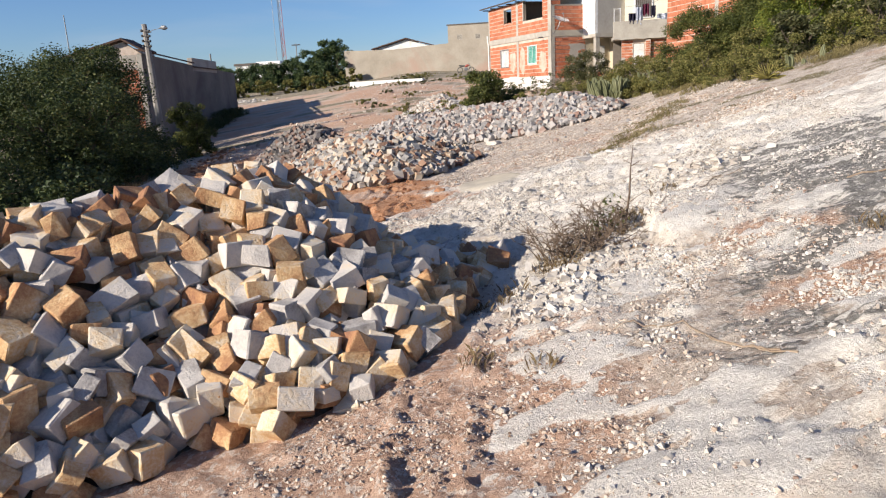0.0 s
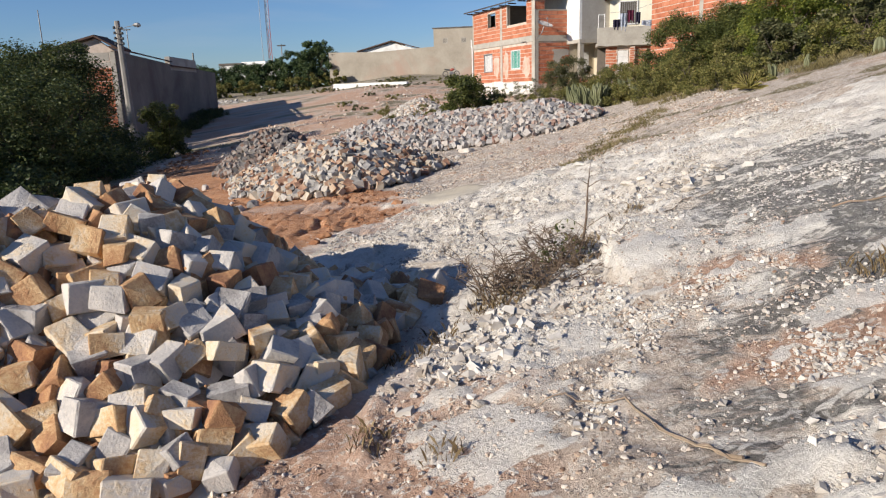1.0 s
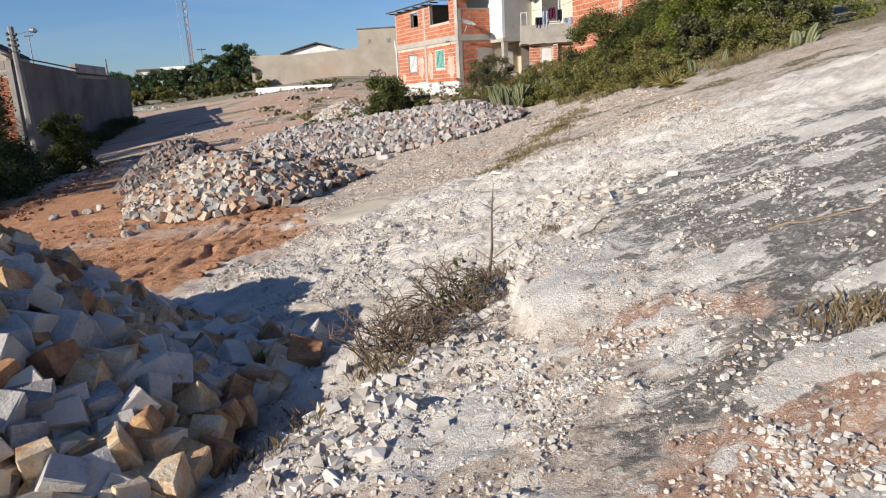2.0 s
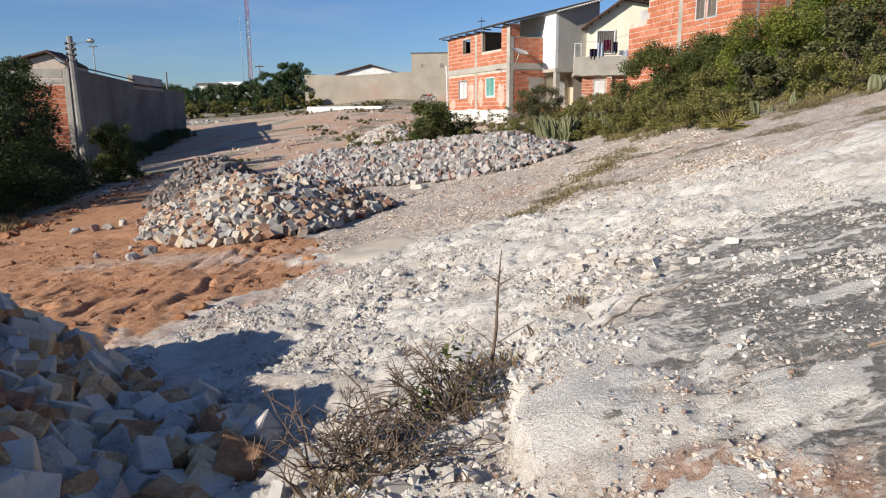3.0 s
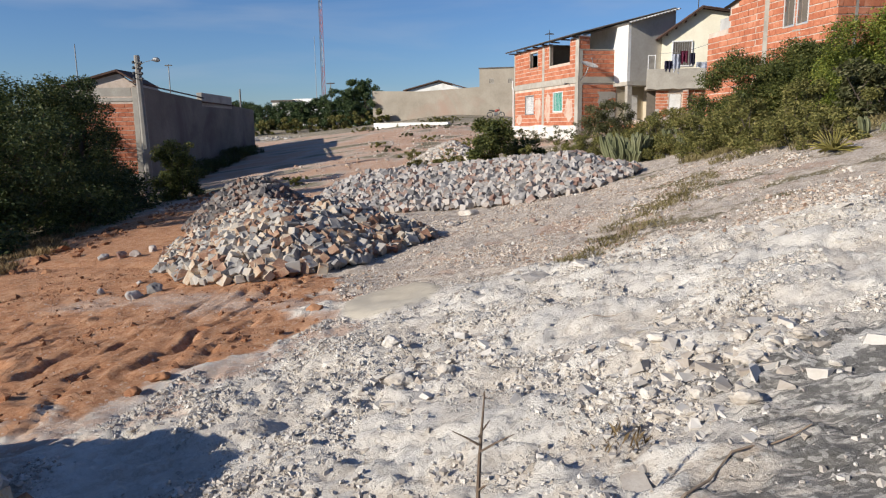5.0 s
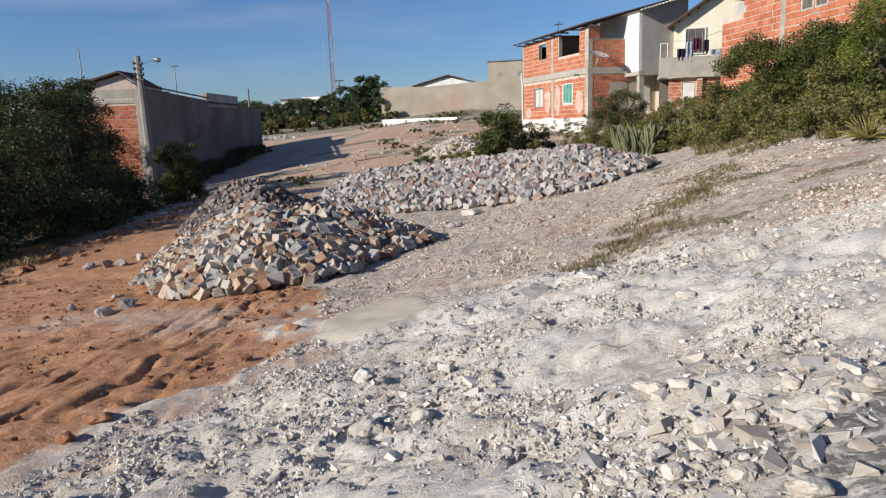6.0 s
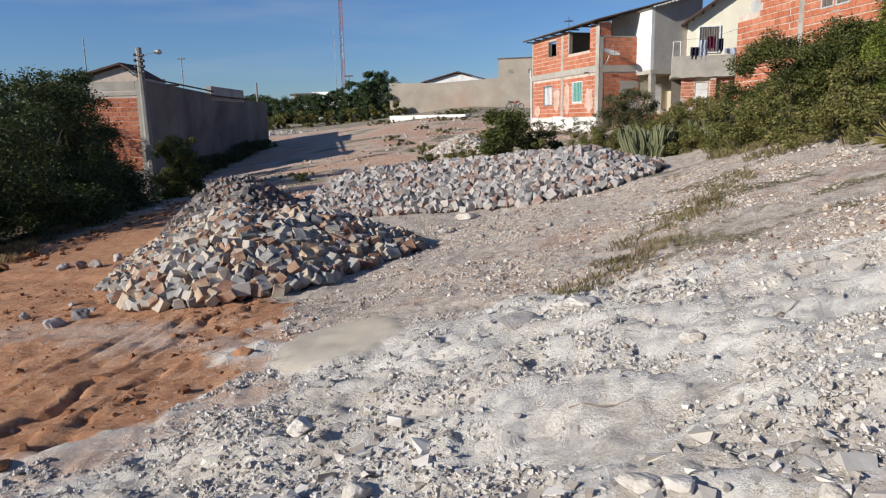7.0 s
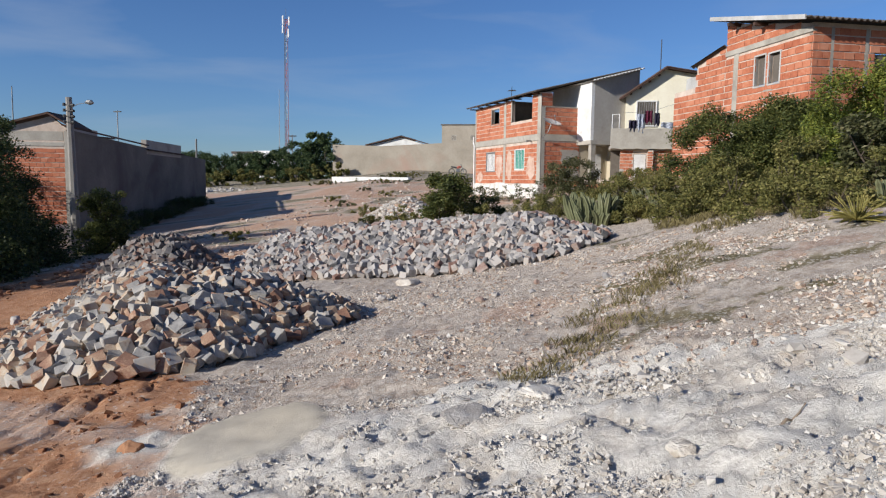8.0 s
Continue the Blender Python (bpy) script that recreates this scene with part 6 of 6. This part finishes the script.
def dead_shrub(x, y, n, h, spread, label, seed):
    """A tangle of bare twigs."""
    rng = random.Random(seed)
    S = thing("shrub", Matrix.Translation((x, y, ground_at(x, y) - 0.02)), label, "shrub", "dry shrubs by the stone heap")
    for i in range(n):
        bm = bmesh.new()
        a = rng.uniform(0, math.tau)
        d = Vector((math.cos(a), math.sin(a), 0))
        p = Vector((rng.gauss(0, spread * 0.4), rng.gauss(0, spread * 0.4), 0))
        up = h * rng.uniform(0.3, 1.0)
        pts = [p, p + d * spread * 0.2 + Vector((0, 0, up * 0.5)), p + d * spread * rng.uniform(0.3, 0.8) + Vector((rng.gauss(0, 0.02), rng.gauss(0, 0.02), up))]
        tube(bm, pts, [0.005, 0.0035, 0.0015], 4)
        for j in range(4):
            t = rng.uniform(0.3, 1.0)
            q = pts[1].lerp(pts[2], t)
            e = q + Vector((rng.gauss(0, 0.06), rng.gauss(0, 0.06), rng.uniform(-0.01, 0.07)))
            tube(bm, [q, q.lerp(e, 0.5) + Vector((0, 0, 0.008)), e], [0.003, 0.002, 0.001], 3)
        part("twig", bm, M_TWIG, S)
    return S


s1 = dead_shrub(0.42, 4.45, 85, 0.20, 0.30, "tangled dry brown shrub beside the stone heap", 401)
s2 = dead_shrub(0.66, 4.85, 64, 0.28, 0.24, "twiggy shrub with a few green leaves", 402)
leaf_cloud("leaves", [(0.02, 0.02, 0.16, 0.14), (-0.08, -0.1, 0.10, 0.12), (0.02, 0.05, 0.27, 0.08), (0.1, 0.15, 0.1, 0.12)], 110, 0.035, M_LEAF, s2, 403)
s3 = thing("sapling", Matrix.Translation((0.83, 5.12, ground_at(0.83, 5.12) - 0.02)), "bare pale upright stem with short side twigs", "sapling")
bm = bmesh.new()
tube(bm, [(-0.03, 0, 0), (-0.005, 0, 0.2), (0.0, 0.01, 0.38), (0.015, 0, 0.56)], [0.009, 0.0075, 0.005, 0.002], 6)
part("stem", bm, M_TWIG, s3)
for a, z, L in ((0.3, 0.40, 0.09), (2.6, 0.12, 0.16), (1.2, 0.44, 0.06), (3.6, 0.42, 0.07), (5.2, 0.30, 0.07), (0.4, 0.14, 0.18)):
    bm = bmesh.new()
    tube(bm, [(0, 0, z), (L * 0.5 * math.cos(a), L * 0.3 * math.sin(a), z + L * 0.3), (L * math.cos(a), L * 0.6 * math.sin(a), z + L * 0.55)], [0.0035, 0.0025, 0.0012], 5)
    part("twig", bm, M_TWIG, s3)

for i in range(44):
    r = random.Random(900 + i)
    x, y = r.uniform(-13, -3), r.uniform(27, 62)
    if i > 30:
        x, y = r.uniform(-20, -9), r.uniform(57, 65)
    bush("bush", x, y, r.uniform(0.2, 0.45), r.uniform(0.6, 1.3), 0.7, 1100, 0.07, M_LEAF_OLIVE if i % 3 == 0 else M_WEED, "low dry scrub on the far slope", 920 + i, "bush", "scrub on the far slope", 0.05, 8, 3)

for i, (x, y, h) in enumerate(((-3.9, 42.0, 0.8), (-2.9, 40.2, 1.0), (-2.0, 38.6, 0.9), (-0.9, 36.8, 1.2), (0.4, 36.0, 1.1), (3.2, 34.5, 0.8), (5.0, 33.0, 1.2))):
    bush("bush", x - 0.4, y - 0.6, h * 0.8, 0.8, 0.6, 1300, 0.06, M_LEAF_OLIVE, "thin grey-green scrub at the house foot", 950 + i, "bush", "scrub at the house foot", 0.05, 14, 8, spread=0.22)


for i in range(9):
    k = 2.5 + i * 1.9
    bush("bush", -19.3 - 0.2531 * k, 32.2 + 0.9674 * k, 0.7 + 0.14 * (i * 3 % 4), 0.8, 1.0, 2600, 0.08, M_LEAF_DARK, "dark scrub in the shade along the wall foot", 970 + i, "bush", "scrub along the wall foot", 0.04, 16, 4, spread=0.3)
for i, (x, y) in enumerate(((1.6, 30.5), (2.4, 29.2), (3.1, 31.4), (2.0, 33.2), (3.9, 29.8), (1.0, 32.4), (2.9, 27.4), (3.6, 33.4), (1.5, 27.8), (4.4, 27.2))):
    bush("bush", x, y, 0.5 + 0.12 * (i % 3), 0.9, 0.7, 3000, 0.05, M_WEED, "green and yellow weeds before the terrace", 985 + i, "bush", "weeds before the terrace", 0.05, 12, 3)


# ---- loose stones, rubble and roots ----
M_RUBBLE = surface("pale_rock_rubble", [(0.15, (0.31, 0.265, 0.22)), (0.45, (0.45, 0.41, 0.36)), (0.75, (0.58, 0.545, 0.495))], 6.0, 8, 0.92, 0.6, 0.008, vary=0.6, island=True)
M_ROCK = surface("pale_rock", [(0.15, (0.32, 0.26, 0.20)), (0.45, (0.53, 0.475, 0.405)), (0.75, (0.69, 0.65, 0.585))], 9.0, 8, 0.92, 1.0, 0.02, vary=0.3)
M_GRIT = surface("brown_grit", [(0.15, (0.25, 0.16, 0.11)), (0.40, (0.43, 0.33, 0.25)), (0.8, (0.60, 0.53, 0.45))], 6.0, 8, 0.92, 0.6, 0.008, vary=0.7, island=True)
M_CLOD = surface("orange_clod", [(0.15, (0.12, 0.05, 0.025)), (0.5, (0.26, 0.12, 0.06)), (0.8, (0.40, 0.22, 0.12))], 6.0, 8, 0.95, 0.7, 0.012, vary=0.3)


def pebble_base(angular):
    """Vertices and faces of one piece: a rough block, or a rounded pebble."""
    if angular:
        v = [(x, y, z) for z in (-0.5, 0.5) for x, y in ((-0.5, -0.5), (0.5, -0.5), (0.5, 0.5), (-0.5, 0.5))]
        return np.array(v), [(3, 2, 1, 0), (4, 5, 6, 7), (0, 1, 5, 4), (1, 2, 6, 5), (2, 3, 7, 6), (3, 0, 4, 7)]
    bm = bmesh.new()
    bmesh.ops.create_icosphere(bm, subdivisions=1, radius=0.55)
    v = np.array([w.co[:] for w in bm.verts])
    f = [tuple(w.index for w in q.verts) for q in bm.faces]
    bm.free()
    return v, f


def rubble(name, count, where, sizes, material, label, seed, flat=0.6, angular=False):
    """Scattered loose pieces: where(rng) gives a place or None."""
    rng = random.Random(seed)
    rs = np.random.RandomState(seed)
    base, fs = pebble_base(angular)
    jit = 0.22 if angular else 0.11
    verts, faces = [], []
    while count > 0:
        p = where(rng)
        if not p:
            continue
        count -= 1
        s = sizes[0] * (sizes[1] / sizes[0]) ** (rng.random() ** 2.8)
        c = base * np.array([1.0, rng.uniform(0.6, 1.0), flat * rng.uniform(0.6, 1.2)]) + rs.uniform(-jit, jit, base.shape)
        m = np.array(Euler((rng.gauss(0, 0.3), rng.gauss(0, 0.3), rng.uniform(0, 6.3))).to_matrix())
        c = c @ m.T * s + np.array([p[0], p[1], ground_at(p[0], p[1]) + s * flat * 0.12])
        k = len(verts)
        verts += c.tolist()
        faces += [tuple(k + i for i in q) for q in fs]
    return tagged(raw(name, verts, faces, material), label, "rubble", kind="stuff")


def on_lichen(x, y, rng):
    """Loose chips lie thinly on the dark smooth rock."""
    z = zones(x, y)
    return (z[1] > 0.3 or z[6] > 0.4) and rng.random() < 0.8


def in_white(rng):
    x, y = rng.uniform(-1.2, 3.2), rng.uniform(4.4, 9.4)
    if orange_edge(y) + 0.1 > x or mud_patch(x, y) > 0.3 or on_lichen(x, y, rng):
        return None
    n = noise.fractal((x * 1.2, y * 1.2, 7.0), 0.8, 2.0, 3)
    return (x, y) if rng.random() < 0.25 + 1.2 * n else None


def in_crumbs(rng):
    x, y = rng.uniform(-1.6, 3.0), 1.2 + 8.2 * rng.random() ** 0.85
    n = noise.fractal((x * 1.5, y * 1.5, 17.0), 0.7, 2.0, 4)
    if orange_edge(y) > x or mud_patch(x, y) > 0.3 or (y < 5 and x < 0.1) or on_lichen(x, y, rng):
        return None
    return (x, y) if rng.random() < 0.05 + 1.5 * n else None


def in_belt(rng):
    """The belt of larger broken plates on the rock."""
    x, y = rng.gauss(1.5, 0.28), rng.gauss(6.45, 0.28)
    if rng.random() < 0.35:
        x, y = rng.gauss(0.15, 0.22), rng.gauss(7.1, 0.3)
    elif rng.random() < 0.3:
        x, y = rng.uniform(0.2, 3.2), 9.0 + rng.gauss(0, 0.22)
    return x, y


def in_front(rng):
    x, y = rng.uniform(-0.9, 2.4), rng.uniform(1.2, 4.8)
    if on_lichen(x, y, rng):
        return None
    n = noise.fractal((x * 1.6, y * 1.6, 4.0), 0.8, 2.0, 3)
    return (x, y) if rng.random() < 0.35 + n and mound_height(NEAR_HEAP, x, y) == 0 else None


def in_foot(rng):
    """Stony strip between the heap and the dry shrub."""
    t = rng.random()
    return 0.15 + 0.5 * t + rng.gauss(0, 0.14), 3.3 + 1.4 * t + rng.gauss(0, 0.2)


def in_gravel(rng):
    x, y = rng.uniform(-2.5, 3.4), rng.uniform(9.2, 15.5)
    n = noise.fractal((x * 0.9, y * 0.9, 14.0), 0.8, 2.0, 3)
    return (x, y) if rng.random() < 0.3 + n and orange_edge(y) < x and mud_patch(x, y) < 0.3 else None


def in_orange(rng):
    x, y = rng.uniform(-7.0, -0.9), rng.uniform(6.2, 12.0)
    return (x, y) if x < orange_edge(y) - 0.05 and rng.random() < 0.3 + noise.fractal((x, y, 2.0), 0.8, 2.0, 3) else None


rubble("pebbles", 15000, in_front, (0.005, 0.024), M_GRIT, "scattered brown and pale pebbles on bare soil", 501)
rubble("pebbles", 1600, in_front, (0.006, 0.028), M_RUBBLE, "scattered pale stone chips", 502)
rubble("rock_chips", 1100, in_foot, (0.012, 0.06), M_RUBBLE, "pale stone chips round the dry shrub", 503, 0.7, True)
rubble("rock_chips", 8000, in_white, (0.006, 0.030), M_RUBBLE, "crumbled white rock chips", 504, 0.5, True)
rubble("rock_crumbs", 44000, in_crumbs, (0.006, 0.024), M_RUBBLE, "fine crumbs of white rock", 514, 0.8, True)
rubble("gravel", 3500, in_gravel, (0.010, 0.035), M_RUBBLE, "pale gravel on the flat ground", 515, 0.7, True)
rubble("rock_plates", 620, in_belt, (0.02, 0.09), M_RUBBLE, "broken white rock plates", 505, 0.4, True)
rubble("gravel", 13000, in_gravel, (0.009, 0.034), M_GRIT, "pale gravel on the flat ground", 506, 0.6, True)
rubble("clods", 1500, in_orange, (0.010, 0.05), M_CLOD, "crumbled clods of orange earth", 507, 0.7, True)


def in_heap(rng):
    a, r = rng.uniform(0, math.tau), math.sqrt(rng.random())
    return -5.9 + 1.9 * r * math.cos(a), 34.0 + 1.6 * r * math.sin(a)


rubble("rubble_heap", 1500, in_heap, (0.08, 0.3), M_RUBBLE, "low heap of pale rubble on the slope", 508)
rubble("rubble_heap", 260, lambda r: (-30.5 + r.gauss(0, 1.8), 62.0 + r.gauss(0, 0.8)), (0.15, 0.5), M_RUBBLE, "pale rubble at the road end", 509)
rubble("roadside_stones", 420, lambda r: (-6.9 - 0.40 * (t := r.uniform(0, 20)) + r.gauss(0, 0.35), 9.5 + t + r.gauss(0, 0.3)), (0.05, 0.28), M_CLOD, "brown stones along the roadside bank", 510)


rubble("slope_stones", 2200, lambda r: (r.uniform(-15, 0), r.uniform(22, 58)), (0.05, 0.26), M_GRIT, "scattered stones on the far slope", 511)


def rock(x, y, size, material, label, seed, flat=0.7, group="loose rocks on the lot"):
    """A single broken rock with facets and chipped edges."""
    rng = random.Random(seed)
    bm = bmesh.new()
    bmesh.ops.create_icosphere(bm, subdivisions=3, radius=0.5)
    cuts = [(Vector([rng.gauss(0, 1) for _ in range(3)]).normalized(), rng.uniform(0.26, 0.42)) for _ in range(10)]
    for v in bm.verts:
        for n, dd in cuts:
            k = v.co.dot(n)
            if k > dd:
                v.co -= n * (k - dd) * 0.9
        q = v.co * 4.0 + Vector((seed, 0, 0))
        v.co *= 1.0 + 0.16 * noise.fractal(q, 0.7, 2.1, 4)
        v.co = Vector((v.co.x * 1.1, v.co.y * 0.9, v.co.z * flat))
    bmesh.ops.scale(bm, vec=(size, size, size), verts=bm.verts[:])
    ob = part("rock", bm, material)
    ob.matrix_world = Matrix.LocRotScale((x, y, ground_at(x, y) + size * flat * 0.22), Euler((rng.gauss(0, 0.15), rng.gauss(0, 0.15), rng.uniform(0, 6))), None)
    return tagged(ob, label, "rock", group)


rock(0.71, 4.40, 0.09, M_ROCK, "small white rock beside the dry shrub", 601)
rock(-1.30, 8.91, 0.15, M_CLOD, "brown rock on the edge of the orange earth", 602)
rock(-1.72, 7.36, 0.17, M_CLOD, "large orange clod at the end of the ruts", 603, 0.5)
rock(-1.75, 7.12, 0.13, M_CLOD, "dark orange clod on the soil edge", 604, 0.6)
rock(-2.15, 8.6, 0.2, M_CLOD, "dark orange clod beside a rut", 605, 0.5)
rock(-1.23, 15.2, 0.34, M_ROCK, "pale flat rock beside the long heap", 606, 0.45)
rock(1.48, 8.05, 0.10, M_ROCK, "white rock on the pale slope", 607)
rock(0.05, 6.95, 0.17, M_ROCK, "crumbling white rock lump", 608)
rock(-0.18, 7.55, 0.14, M_ROCK, "crumbling white rock lump", 609)
rock(0.30, 7.05, 0.13, M_ROCK, "crumbling white rock lump", 610)
rock(0.44, 4.52, 0.15, M_ROCK, "white rock inside the dry shrub", 611)
rock(1.25, 6.80, 0.12, M_ROCK, "broken white rock on the belt of rubble", 612, 0.5)
rock(1.42, 6.48, 0.11, M_ROCK, "broken white rock on the belt of rubble", 613, 0.5)
rock(1.68, 6.35, 0.12, M_ROCK, "broken white rock on the belt of rubble", 614, 0.6)
rock(1.9, 6.5, 0.11, M_ROCK, "broken white rock on the belt of rubble", 615, 0.5)
rock(1.62, 6.02, 0.12, M_ROCK, "pinkish broken rock on the belt of rubble", 616, 0.5)
rock(0.62, 8.78, 0.34, M_ROCK, "cracked white slab lying on the slope", 617, 0.18)
rock(0.95, 9.05, 0.26, M_ROCK, "cracked white slab lying on the slope", 618, 0.2)
for i in range(22):
    r = random.Random(640 + i)
    rock(r.gauss(1.5, 0.25), r.gauss(6.42, 0.22), r.uniform(0.04, 0.11), M_ROCK, "broken white rock on the belt of rubble", 660 + i, 0.6)
rock(0.35, 3.0, 0.06, M_ROCK, "small pale rock on the soil", 619)
rock(0.12, 2.35, 0.06, M_ROCK, "small pale rock on the soil", 620)
for i, (x, y) in enumerate(((-6.56, 13.13), (-6.32, 13.18), (-6.42, 13.72), (-3.86, 9.9), (-3.74, 10.1), (-7.08, 13.35))):
    rock(x, y, 0.2, M_FAR, "stray cut stone near the heaps", 780 + i, 0.8, "stray stones near the heaps")
for i in range(26):
    r = random.Random(700 + i)
    x, y = -2.6 + 5.4 * r.random(), 12.2 + 2.4 * r.random()
    if i < 9:
        x, y = -4.3 + r.gauss(0, 0.5), 10.9 + r.gauss(0, 0.35)
    rock(x, y, r.uniform(0.06, 0.13), M_FAR, "stray cut stone near the heaps", 720 + i, 0.8, "stray stones near the heaps")


M_ROOT = surface("tan_dry_root", [(0.25, (0.17, 0.12, 0.08)), (0.7, (0.35, 0.27, 0.19))], 9.0, 6, 0.9, 0.5, 0.004)


def root(pts, rad, label):
    bm = bmesh.new()
    n = []
    for (x0, y0), (x1, y1) in zip(pts, pts[1:]):
        for k in range(5):
            t = k / 5
            x, y = x0 + (x1 - x0) * t, y0 + (y1 - y0) * t
            n.append((x + 0.012 * noise.noise((x * 9, y * 9, 0)), y, ground_at(x, y) + rad * 1.5))
    tube(bm, n, [rad * (1 - 0.6 * i / len(n)) for i in range(len(n))], 6)
    return tagged(part("dry_root", bm, M_ROOT), label, "root", "dry roots on the ground")


root([(1.12, 2.36), (1.0, 2.55), (0.86, 2.84), (0.66, 2.92), (0.55, 2.9)], 0.0055, "long dry tan root lying on the rock")
root([(1.15, 2.30), (1.02, 2.5), (0.9, 2.74)], 0.0045, "thin dry tan root lying on the rock")
root([(1.82, 8.1), (1.95, 8.22)], 0.006, "short dark stick on the white slope")
root([(1.15, 5.15), (1.5, 5.6), (1.8, 5.75)], 0.006, "thin dry stick on the rock")
root([(2.1, 4.6), (2.5, 4.5), (2.8, 4.7)], 0.006, "thin dry stick on the rock")
root([(1.0, 7.45), (1.3, 7.5)], 0.0035, "thin dark stick on the white rubble")
